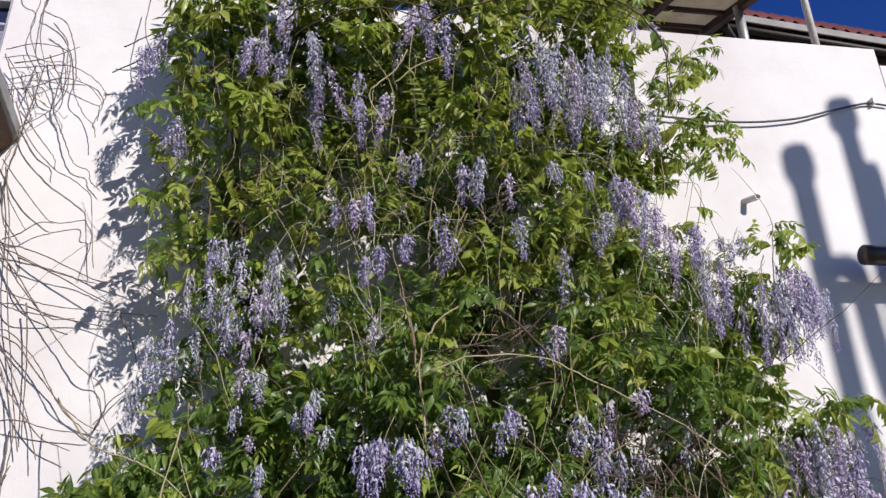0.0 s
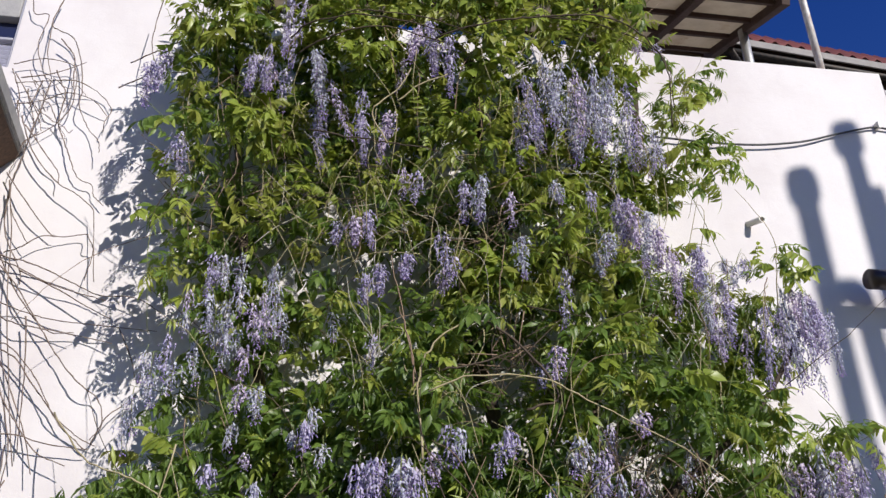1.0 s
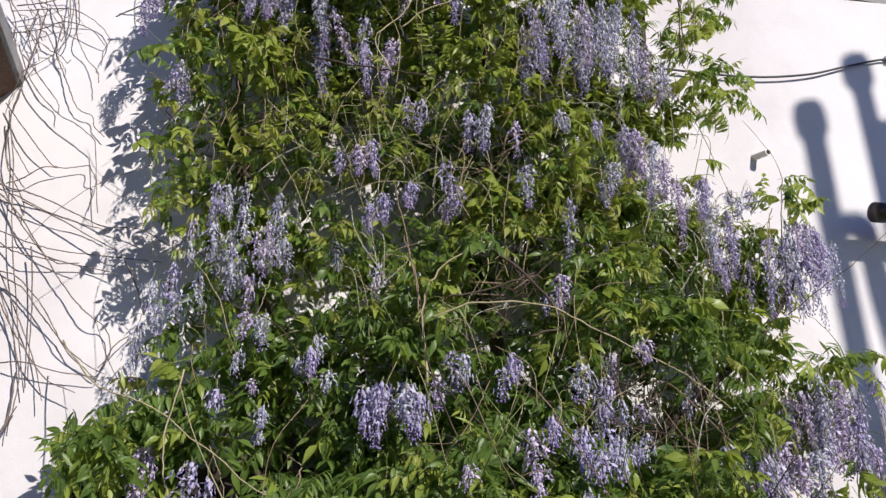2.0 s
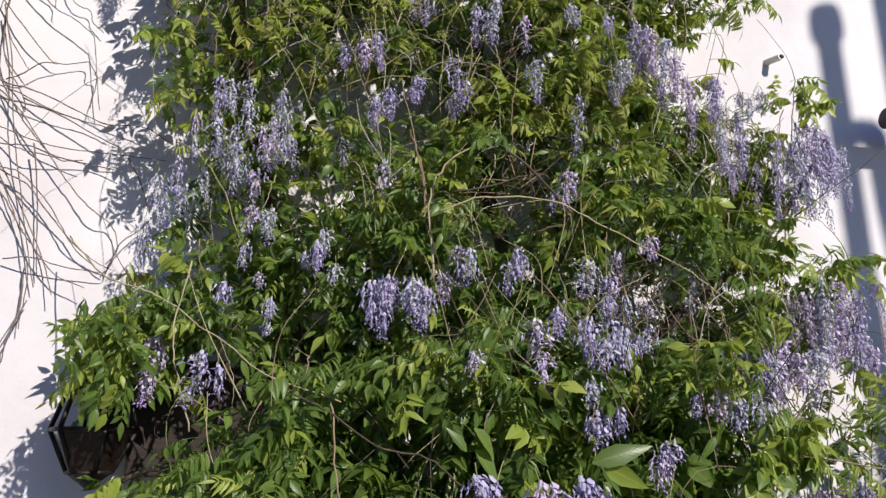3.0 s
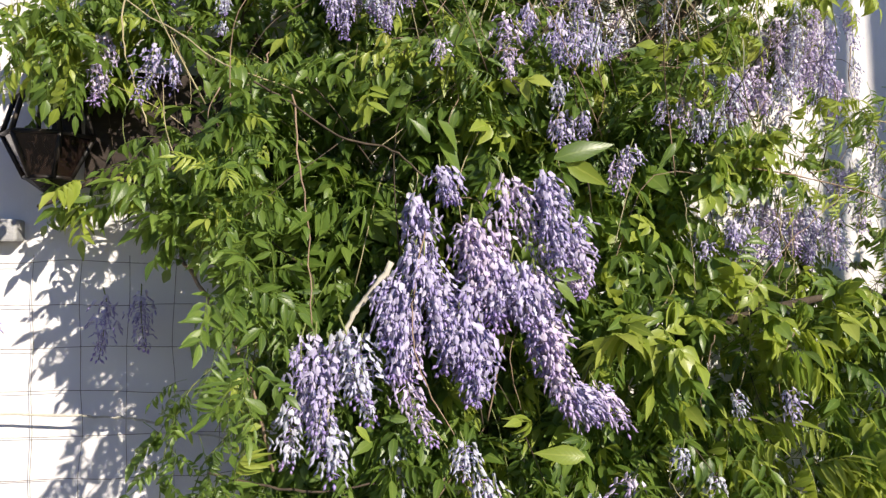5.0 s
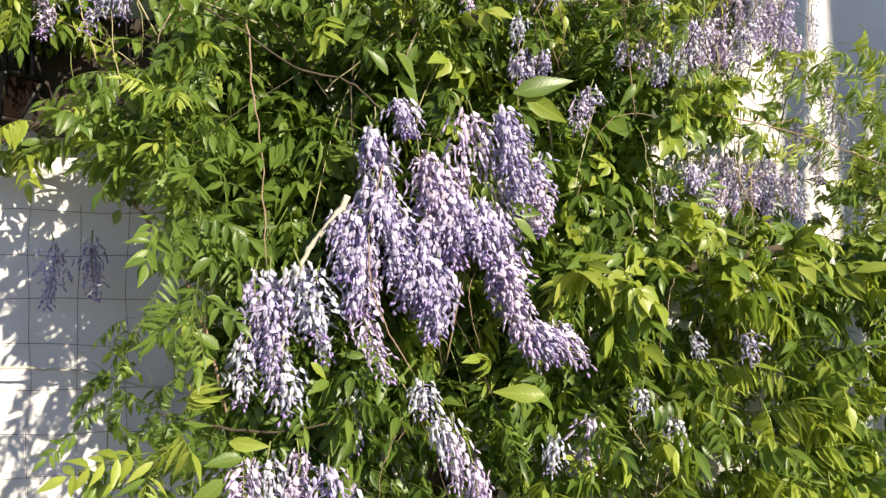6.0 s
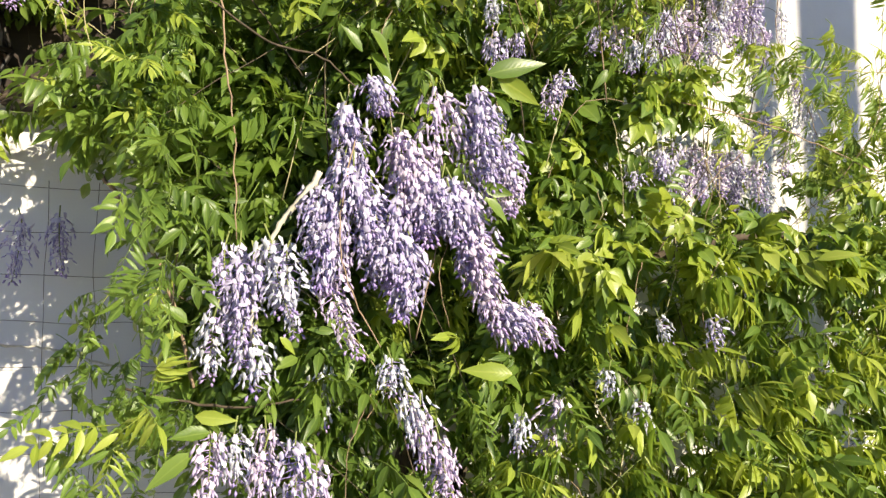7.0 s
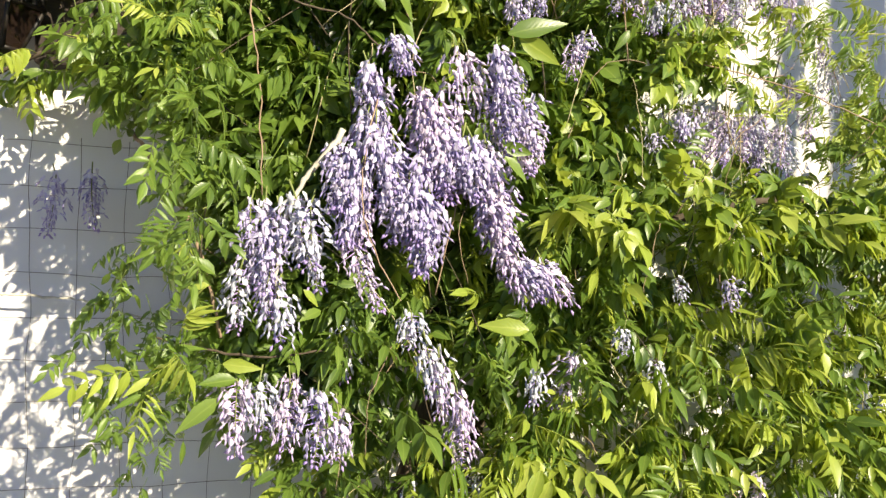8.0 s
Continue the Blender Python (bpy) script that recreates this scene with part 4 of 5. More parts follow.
stem([(0.46, 1.86, 1.75), (0.70, 1.80, 1.95), (0.95, 1.80, 2.15), (1.15, 1.82, 2.4)], 0.012, 0.005, M_BARK, seed=4)
stem([(0.5, 1.85, 1.1), (0.8, 1.7, 1.3), (1.1, 1.65, 1.38), (1.5, 1.68, 1.36)], 0.014, 0.006, M_BARK, seed=5)
stem([(0.0, 1.88, 1.35), (-0.2, 1.84, 1.55), (-0.42, 1.86, 1.62), (-0.6, 1.9, 1.55)], 0.010, 0.004, M_BARK, seed=6)
stem([(-0.1, 1.89, 1.7), (-0.3, 1.86, 1.9), (-0.5, 1.88, 1.95), (-0.66, 1.9, 1.88)], 0.009, 0.004, M_BARK, seed=7)
# long shoots that show in front of the leaves
stem([(0.12, 1.58, 2.12), (0.21, 1.57, 2.15), (0.35, 1.57, 2.15), (0.47, 1.58, 2.10), (0.66, 1.61, 2.02), (0.78, 1.66, 1.96)], 0.0019, 0.0013, M_PALE, "twig", 6, 11, "long pale arching shoot")
stem([(0.11, 1.58, 1.98), (0.10, 1.58, 2.15), (0.14, 1.58, 2.23), (0.23, 1.58, 2.29)], 0.0024, 0.0017, M_PALE, "twig", 6, 12)
stem([(0.10, 1.59, 2.13), (0.07, 1.60, 2.28), (0.04, 1.60, 2.42)], 0.0017, 0.0011, M_BROWN, "twig", 6, 13)
stem([(0.09, 1.58, 2.13), (0.085, 1.58, 2.2), (0.06, 1.59, 2.3)], 0.0017, 0.0011, M_BROWN, "twig", 6, 14)
stem([(0.24, 1.59, 2.28), (0.33, 1.59, 2.21), (0.39, 1.59, 2.12), (0.32, 1.59, 2.09)], 0.0029, 0.0022, M_BARK, "twig", 6, 15)
stem([(0.15, 1.60, 2.17), (0.24, 1.60, 2.19), (0.34, 1.60, 2.23)], 0.0022, 0.0017, M_BARK, "twig", 6, 16)
stem([(-0.37, 1.68, 2.02), (-0.39, 1.67, 1.87), (-0.37, 1.66, 1.78), (-0.34, 1.65, 1.69)], 0.0017, 0.0013, M_PALE, "twig", 6, 17)
stem([(-0.70, 1.95, 2.14), (-0.56, 1.76, 2.01), (-0.47, 1.70, 1.97), (-0.39, 1.68, 1.93), (-0.2, 1.54, 1.79), (-0.06, 1.33, 1.68)], 0.0020, 0.0012, M_PALE, "twig", 6, 18)
stem([(-0.08, 1.36, 1.69), (-0.062, 1.26, 1.54), (-0.05, 1.25, 1.44), (-0.045, 1.26, 1.33)], 0.0017, 0.0013, M_BROWN, "twig", 6, 19, "red-brown bare shoot")
stem([(0.062, 1.22, 1.425), (0.03, 1.23, 1.38), (0.007, 1.24, 1.345), (-0.02, 1.25, 1.27), (-0.02, 1.27, 1.16)], 0.0056, 0.0036, M_GREY, "twig", 6, 20)
stem([(0.10, 1.18, 1.47), (0.082, 1.15, 1.39), (0.08, 1.14, 1.32), (0.10, 1.14, 1.26), (0.135, 1.15, 1.20)], 0.0014, 0.0011, M_BROWN, "twig", 6, 21)
stem([(-0.14, 1.44, 1.73), (-0.08, 1.31, 1.66), (-0.01, 1.25, 1.60), (0.06, 1.23, 1.58), (0.11, 1.22, 1.54), (0.17, 1.24, 1.53)], 0.0020, 0.0015, M_BARK, "twig", 6, 22)
stem([(1.15, 1.62, 1.76), (1.30, 1.66, 1.775), (1.46, 1.66, 1.78)], 0.0014, 0.0012, M_PALE, "twig", 6, 23)
stem([(0.72, 1.45, 1.62), (0.94, 1.45, 1.59), (1.08, 1.47, 1.56), (1.26, 1.5, 1.52)], 0.0015, 0.0011, M_BROWN, "twig", 6, 24)
stem([(0.45, 1.63, 3.16), (0.57, 1.62, 3.15), (0.71, 1.64, 3.12), (0.79, 1.66, 3.06), (0.79, 1.66, 2.92)], 0.0019, 0.0013, M_BARK, "twig", 6, 25)
stem([(-0.16, 1.66, 2.77), (-0.03, 1.64, 2.74), (0.05, 1.62, 2.72), (0.15, 1.62, 2.71)], 0.0022, 0.0015, M_BARK, "twig", 6, 26)
stem([(-0.26, 1.67, 2.86), (-0.23, 1.66, 2.67), (-0.17, 1.65, 2.59), (-0.03, 1.63, 2.57)], 0.0011, 0.0008, M_BARK, "twig", 6, 27)
stem([(0.03, 1.62, 2.72), (-0.01, 1.61, 2.80), (0.05, 1.61, 2.87), (0.08, 1.60, 2.93)], 0.0022, 0.0015, M_PALE, "twig", 6, 28)
stem([(0.05, 1.62, 2.84), (0.10, 1.60, 2.88), (0.17, 1.60, 2.92)], 0.0022, 0.0015, M_PALE, "twig", 6, 29)
stem([(-0.95, 1.99, 1.12), (-0.66, 1.99, 1.101), (-0.48, 1.98, 1.095), (-0.40, 1.98, 1.083), (-0.325, 1.98, 1.058), (-0.25, 1.97, 1.045), (-0.19, 1.95, 1.032), (-0.05, 1.8, 1.03)], 0.0030, 0.0022, M_GREY, "twig", 6, 30)
stem([(-0.30, 1.80, 1.45), (-0.24, 1.70, 1.38), (-0.17, 1.58, 1.28), (-0.13, 1.48, 1.20), (-0.10, 1.42, 1.10)], 0.0045, 0.003, M_BROWN, "twig", 6, 31)
stem([(-0.22, 1.60, 1.07), (-0.12, 1.45, 1.075), (-0.04, 1.35, 1.085), (0.06, 1.32, 1.10)], 0.003, 0.002, M_BARK, "twig", 6, 32)
# the runner that arches over the crown, and the level twigs under the canopy
stem([(0.14, 1.60, 3.03), (0.26, 1.55, 3.05), (0.37, 1.54, 3.07), (0.47, 1.54, 3.09), (0.56, 1.54, 3.10), (0.64, 1.54, 3.07), (0.70, 1.55, 3.02), (0.725, 1.55, 2.95), (0.73, 1.56, 2.88), (0.73, 1.58, 2.80)], 0.0026, 0.0017, M_BARK, "twig", 6, 41, "long arching brown runner")
stem([(-0.22, 1.66, 3.04), (-0.17, 1.62, 3.06), (-0.07, 1.60, 3.08), (0.03, 1.60, 3.08), (0.16, 1.62, 3.075)], 0.0022, 0.0016, M_BARK, "twig", 6, 42)
stem([(-0.20, 1.66, 2.99), (-0.14, 1.62, 3.01), (-0.05, 1.60, 3.04), (0.04, 1.60, 3.05), (0.17, 1.62, 3.035)], 0.0024, 0.0016, M_BARK, "twig", 6, 43)
stem([(-0.13, 1.66, 3.10), (-0.07, 1.62, 3.11), (0.02, 1.60, 3.10), (0.14, 1.61, 3.10), (0.24, 1.63, 3.08)], 0.0020, 0.0014, M_BARK, "twig", 6, 44)
# two leafy shoots that hang in front of the netting
HANGERS = (((-0.06, 1.50, 1.33), (-0.17, 1.52, 1.29), (-0.25, 1.53, 1.22), (-0.29, 1.55, 1.10), (-0.30, 1.56, 0.95)),
           ((-0.05, 1.50, 1.20), (-0.16, 1.52, 1.17), (-0.23, 1.54, 1.08), (-0.26, 1.56, 0.95), (-0.25, 1.58, 0.80)))
for k, pts in enumerate(HANGERS):
    stem(pts, 0.0016, 0.0009, M_STALK, "twig", 5, 33 + k)
# fine twigs through the whole plant
fine = random.Random(21)
BUNDLE = {}


def fine_twig(pts, r0, r1, mat, sides, seed, single):
    """A thin twig: a part of its own, or one of a joined bundle."""
    if single:
        stem(pts, r0, r1, mat, "twig", sides, seed)
        return
    line = [settle(p)[0] - ROOT for p in smooth_line(pts, 5)]
    v, f = tube(line, r0, r1, sides, 0.3, seed)
    verts, faces = BUNDLE.setdefault(mat.name, ([], []))
    o = len(verts)
    verts.extend(v)
    faces.extend(tuple(i + o for i in q) for q in f)


for k in range(420):
    z = fine.uniform(0.8, 3.25)
    w, e = between(WEST_EDGE, z) + 0.08, between(EAST_EDGE, z) - 0.08
    x = fine.uniform(w, e)
    y = WALL_Y - thickness(x, z) * fine.uniform(0.35, 0.95)
    a = fine.uniform(-0.9, 0.9) + (math.pi if fine.random() < 0.25 else 0)
    reach = fine.uniform(0.15, 0.45)
    p0 = Vector((x, y, z))
    p2 = p0 + Vector((math.sin(a) * reach, -0.05 * fine.random(), math.cos(a) * reach * 0.8))
    p1 = (p0 + p2) / 2 + Vector((fine.uniform(-0.05, 0.05), -0.03, fine.uniform(0.0, 0.07)))
    fine_twig([p0, p1, p2], fine.uniform(0.0009, 0.0016), 0.0006, fine.choice((M_PALE, M_BROWN, M_BARK, M_BARK, M_STALK)), 5, 200 + k, k < 170)

for k in range(110):      # bare hanging stalks of spent flowers
    z = fine.uniform(1.0, 3.1)
    x = fine.uniform(between(WEST_EDGE, z) + 0.08, between(EAST_EDGE, z) - 0.06)
    y = WALL_Y - thickness(x, z) + fine.uniform(-0.03, 0.06)
    drop = fine.uniform(0.07, 0.2)
    p0 = Vector((x, y, z))
    p2 = p0 + Vector((fine.uniform(-0.04, 0.04), fine.uniform(-0.02, 0.02), -drop))
    p1 = (p0 + p2) / 2 + Vector((fine.uniform(-0.02, 0.02), 0, 0))
    fine_twig([p0, p1, p2], fine.uniform(0.0009, 0.0015), 0.0006, fine.choice((M_PALE, M_PALE, M_BROWN)), 4, 700 + k, k < 80)
for tx, tz, rx, rz, count in ((0.62, 1.98, 0.20, 0.13, 110), (-0.33, 2.66, 0.12, 0.09, 45), (0.28, 2.58, 0.15, 0.09, 60), (0.33, 2.25, 0.10, 0.14, 50), (0.95, 1.72, 0.22, 0.12, 40)):
    for k in range(count):      # dry twiggy patches
        x, z = fine.gauss(tx, rx * 0.5), fine.gauss(tz, rz * 0.5)
        p0 = Vector((x, WALL_Y - thickness(x, z) + fine.uniform(0.03, 0.2), z))
        a, reach = fine.uniform(0, 2 * math.pi), fine.uniform(0.06, 0.2)
        p2 = p0 + Vector((math.cos(a) * reach, fine.uniform(-0.04, 0.04), math.sin(a) * reach))
        p1 = (p0 + p2) / 2 + Vector((fine.uniform(-0.03, 0.03), 0, fine.uniform(-0.03, 0.03)))
        fine_twig([p0, p1, p2], fine.uniform(0.0009, 0.0018), 0.0006, fine.choice((M_BROWN, M_BARK, M_BARK, M_BARK)), 4, 900 + k, False)
for tx, tz, rx, rz, count in ((0.05, 2.48, 0.14, 0.14, 46), (0.10, 2.15, 0.16, 0.12, 30), (-0.2, 2.55, 0.14, 0.12, 22), (0.45, 2.75, 0.25, 0.18, 30), (0.75, 2.25, 0.25, 0.2, 34), (0.4, 1.9, 0.3, 0.1, 20)):
    for k in range(count):      # thin pale bare stalks that arch out of the leaves
        x, z = fine.gauss(tx, rx * 0.6), fine.gauss(tz, rz * 0.6)
        p0 = Vector((x, WALL_Y - thickness(x, z) + fine.uniform(-0.02, 0.07), z))
        a, reach = fine.gauss(math.pi / 2, 1.0), fine.uniform(0.07, 0.2)
        p2 = p0 + Vector((math.cos(a) * reach, fine.uniform(-0.03, 0.05), math.sin(a) * reach))
        p1 = (p0 + p2) / 2 + Vector((fine.uniform(-0.03, 0.03), -0.02, fine.uniform(-0.01, 0.04)))
        fine_twig([p0, p1, p2], fine.uniform(0.0008, 0.0014), 0.0006, fine.choice((M_PALE, M_PALE, M_GREY, M_STALK)), 4, 1300 + k, False)
for mat_name, (verts, faces) in BUNDLE.items():
    bundle = part("twig_tangle", mesh_of("twig_tangle", verts, faces), bpy.data.materials[mat_name], vine)
    bundle["kind"] = "stuff"


# ---- leaves ----
leafy = random.Random(5)
HOLES = ((-0.53, 1.69, 0.17, 0.10), (-0.38, 1.79, 0.17, 0.085), (-0.10, 2.70, 0.10, 0.06), (0.34, 2.27, 0.09, 0.10), 
         (0.84, 1.56, 0.16, 0.06), (1.05, 1.75, 0.24, 0.11), (0.70, 2.02, 0.14, 0.07), (1.10, 2.2, 0.12, 0.08), (-0.35, 2.30, 0.07, 0.07), (1.00, 1.55, 0.20, 0.09), (1.27, 1.86, 0.17, 0.10), (1.22, 1.63, 0.19, 0.08))
HOLLOWS = ((0.02, 1.53, 0.11, 0.08), (-0.02, 1.44, 0.13, 0.12), (0.05, 1.33, 0.06, 0.07), (-0.10, 2.70, 0.13, 0.07), (0.33, 2.27, 0.11, 0.11), (0.30, 2.60, 0.16, 0.07), (0.62, 1.97, 0.19, 0.11), (-0.33, 2.66, 0.10, 0.07), (-0.12, 1.88, 0.10, 0.06), (0.57, 1.12, 0.12, 0.045), (0.36, 1.10, 0.07, 0.04))


def leaf_kind(x, z):
    if leafy.random() < 0.12 + 0.12 * ease((z - 1.9) / 0.5) + 0.35 * ease((x - 0.6) / 0.4) * ease((z - 1.4) / 0.2):
        return leafy.randrange(BROAD, SLIM)
    if leafy.random() < 0.35 * ease((z - 1.95) / 0.3) + 0.75 * ease((x - 0.1) / 0.2) * ease((1.85 - z) / 0.1) * ease((z - 1.22) / 0.12):
        return leafy.randrange(WIDE, len(LEAVES))
    if leafy.random() < 0.12 + 0.5 * ease((1.8 - z) / 0.25) + 0.2 * ease((x - 0.2) / 0.1) * ease((1.35 - z) / 0.1):
        return leafy.randrange(SLIM, WIDE)
    return leafy.randrange(BROAD)


def leaf_pose(x, y, z, spread=1.0, drop=0.22):
    way = Vector((leafy.gauss(0, 0.68), -0.75 + leafy.gauss(0, 0.4), -drop + leafy.gauss(0, 0.5))).normalized()
    up = Vector((0.2 + leafy.gauss(0, 0.45), -0.6 + leafy.gauss(0, 0.4), 0.8 + leafy.gauss(0, 0.3)))
    side = up.cross(way).normalized()
    up = way.cross(side)
    m = Matrix((way, side, up)).transposed().to_4x4()
    return Matrix.Translation((x, y, z)) @ m @ Matrix.Scale(leafy.uniform(0.55, 0.98) * spread, 4)


def fan_pose(x, y, z, spread=1.0):
    """An umbrella-like leaf held out level, its leaflets hanging."""
    way = Vector((leafy.gauss(0, 0.6), -0.8, leafy.gauss(0.1, 0.25))).normalized()
    up = Vector((leafy.gauss(0, 0.2), leafy.gauss(-0.15, 0.2), 1.0))
    side = up.cross(way).normalized()
    m = Matrix((way, side, way.cross(side))).transposed().to_4x4()
    return Matrix.Translation((x, y, z)) @ m @ Matrix.Scale(leafy.uniform(0.6, 1.0) * spread, 4)


spots = []
tries = 0
while len(spots) < 9800 and tries < 300000:
    tries += 1
    z = leafy.uniform(0.42, 3.48)
    x = leafy.uniform(-0.70, 1.80)
    w, e = between(WEST_EDGE, z), between(EAST_EDGE, z)
    if not w + 0.05 < x < e - 0.04:
        continue
    hole = any(((x - hx) / rx) ** 2 + ((z - hz) / rz) ** 2 < 1 for hx, hz, rx, rz in HOLES)
    if hole and leafy.random() < 0.9:
        continue
    if leafy.random() > 0.62 + 0.38 * ease((z - 1.5) / 0.9) + 0.4 * ease((0.25 - x) / 0.2) * ease((1.7 - z) / 0.2):      # the small leaves higher up stand closer
        continue
    if x < -0.36 and 2.35 < z < 3.12 and leafy.random() < 0.38 + 0.2 * ease((z - 2.5) / 0.2):      # shaded wall shows at the west rim
        continue
    if x > 0.85 and 1.42 < z < 1.9 and leafy.random() < 0.45:      # twiggy and open at the east
        continue
    if x < -0.06 and z < 1.37 and leafy.random() < 0.86:      # sparse at the low west side
        continue
    high = ease((z - 1.85) / 0.3)
    if noise.noise((x * 19, z * 19, 1.3)) > 0.6 - 0.36 * high:      # chinks through to the wall
        continue
    clump = noise.noise((x * 5.5, z * 5.5, 3.1)) + 0.45 * high * noise.noise((x * 11, z * 11, 7.7))
    if clump < leafy.uniform(-0.85 + 0.45 * high, 0.05 + 0.12 * high):
        continue
    th = thickness(x, z)
    near = leafy.random() < 0.55 + 0.2 * high
    if any(((x - hx) / rx) ** 2 + ((z - hz) / rz) ** 2 < 1 for hx, hz, rx, rz in HOLLOWS):
        near = False
        th = max(0.15, th - 0.26)
    inset = abs(leafy.gauss(0, 0.05)) + 0.04 if near else leafy.uniform(0.06, max(0.1, (th - 0.06) * (1 - 0.25 * high)))
    y = WALL_Y - th + inset - (0.05 + 0.10 * high) * clump
    for rx, ry, rz, rl in HANGING:
        if abs(x - rx) < 0.075 and rz - rl - 0.03 < z < rz + 0.05 and y < ry + 0.11:
            y = ry + 0.11 + 0.04 * leafy.random()
    y = min(y, WALL_Y - 0.05)
    young = near and leafy.random() < 0.27 - 0.14 * ease((z - 1.8) / 0.1) * ease((2.25 - z) / 0.1) + 0.35 * clump + (0.52 * ease((x - 0.15) / 0.2) - 0.09 - 0.2 * ease((x - 0.7) / 0.3)) * ease((1.9 - z) / 0.3) + 0.25 * ease((z - 1.95) / 0.3) + 0.37 * ease((z - 2.3) / 0.25)
    if young and leafy.random() < 0.4 * ease((z - 1.6) / 0.5):
        young = 2
    kind = leaf_kind(x, z)
    place = fan_pose if SLIM <= kind < WIDE else leaf_pose
    spots.append((place(x, y, z, 0.70 - 0.08 * ease((z - 1.7) / 0.8) - 0.07 * ease((0.15 - x) / 0.1) * ease((1.85 - z) / 0.1)), kind, z < 1.72 and y < 1.62, int(young)))

# the deep inside of the low bulge
for k in range(650):
    x, z = leafy.uniform(-0.06, 0.75), leafy.uniform(1.0, 1.78)
    y = WALL_Y - thickness(x, z) + leafy.uniform(0.2, 0.48)
    spots.append((leaf_pose(x, min(y, WALL_Y - 0.12), z, 0.9), leafy.randrange(len(LEAVES)), False, 0))

for k in range(360):      # behind the low hanging blossom
    z = leafy.uniform(0.95, 1.58)
    x = leafy.uniform(-0.10 - 0.06 * ease((z - 1.25) / 0.1), 0.14)
    spots.append((leaf_pose(x, leafy.uniform(1.42, 1.68), z, 0.9), leafy.randrange(len(LEAVES)), False, 0))

for k in range(70):      # dark leaves beside the hanging blossom
    x, z = leafy.uniform(-0.17, -0.03), leafy.uniform(1.36, 1.56)
    spots.append((leaf_pose(x, leafy.uniform(1.30, 1.45), z, 0.66), leafy.randrange(BROAD), False, 0))

# the west front of the low bulge
for x0, x1, z0, z1, count in ((-0.08, 0.02, 1.06, 1.42, 120), (-0.20, -0.12, 1.37, 1.43, 10), (-0.17, -0.09, 1.12, 1.30, 7), (-0.02, 0.06, 1.14, 1.24, 16)):
    for k in range(count):
        spots.append((leaf_pose(leafy.uniform(x0, x1), leafy.uniform(1.31, 1.42), leafy.uniform(z0, z1), 0.75, 1.7), leafy.randrange(len(LEAVES)), False, 0))

for pts in HANGERS:      # leaves of the hanging shoots
    for a, b in zip(pts, pts[1:]):
        for k in range(6):
            x, y, z = Vector(a).lerp(Vector(b), leafy.random())
            spots.append((leaf_pose(x + leafy.gauss(0, 0.012), y + leafy.gauss(0, 0.02), z, 0.48, 0.6), leafy.randrange(SLIM), False, int(leafy.random() < 0.08)))

for k in range(12):      # a small tuft beside the hanging blossom
    spots.append((leaf_pose(leafy.uniform(-0.16, -0.09), leafy.uniform(1.19, 1.28), leafy.uniform(1.25, 1.38), 0.6, 0.8), leafy.randrange(SLIM), False, 0))

for k in range(16):      # a few shaded leaves nearer the netting
    spots.append((leaf_pose(leafy.uniform(-0.28, -0.17), leafy.uniform(1.45, 1.6), leafy.uniform(0.90, 1.24), 0.5, 0.6), leafy.randrange(SLIM), False, 0))

for k in range(44):      # dark leaves behind the hanging blossom
    x, z = (leafy.uniform(-0.18, -0.09), leafy.uniform(0.98, 1.33)) if k < 34 else (leafy.uniform(-0.34, -0.28), leafy.uniform(0.95, 1.18))
    spots.append((leaf_pose(x, leafy.uniform(1.50, 1.62), z, 0.6), leafy.randrange(BROAD), False, 0))

# the spray over the lantern
for k in range(80):
    x, y, z = leafy.uniform(-0.57, -0.47), leafy.uniform(1.64, 1.84), leafy.uniform(1.79, 1.94)
    spots.append((leaf_pose(x, y, z, 0.62, 0.5), leaf_kind(x, z), False, int(leafy.random() < 0.3)))

# the shaded inside of the low west side
for k in range(165):
    x = leafy.uniform(-0.28, 0.0)
    z = leafy.uniform(1.38 if x > -0.12 else 1.52, 1.76)
    spots.append((leaf_pose(x, WALL_Y - leafy.uniform(0.16, 0.42), z, 0.95), leafy.randrange(BROAD), False, 0))

# shaded leaves close to the wall
for k in range(620):
    z = leafy.uniform(1.7, 3.2)
    x = leafy.uniform(max(-0.12, between(WEST_EDGE, z) + 0.14), min(0.85, between(EAST_EDGE, z) - 0.2))
    spots.append((leaf_pose(x, WALL_Y - leafy.uniform(0.10, 0.2), z, 0.8), leaf_kind(x, z), False, 0))

for k in range(400):      # dark leaves at the west rim
    x, z = (leafy.uniform(-0.46, -0.15), leafy.uniform(2.02, 2.62)) if k < 160 else (leafy.uniform(-0.52, -0.10), leafy.uniform(2.62, 3.28))
    spots.append((leaf_pose(x, WALL_Y - leafy.uniform(0.08, 0.22), z, 0.7), leaf_kind(x, z), False, 0))
for k in range(90):      # full-grown leaves low in front
    x, z = leafy.uniform(0.16, 0.95), leafy.uniform(0.84, 1.34)
    spots.append(((fan_pose if k % 3 == 0 else leaf_pose)(x, WALL_Y - thickness(x, z) + leafy.uniform(0.0, 0.05), z, 0.9), leaf_kind(x, z), False, leafy.choice((0, 1))))

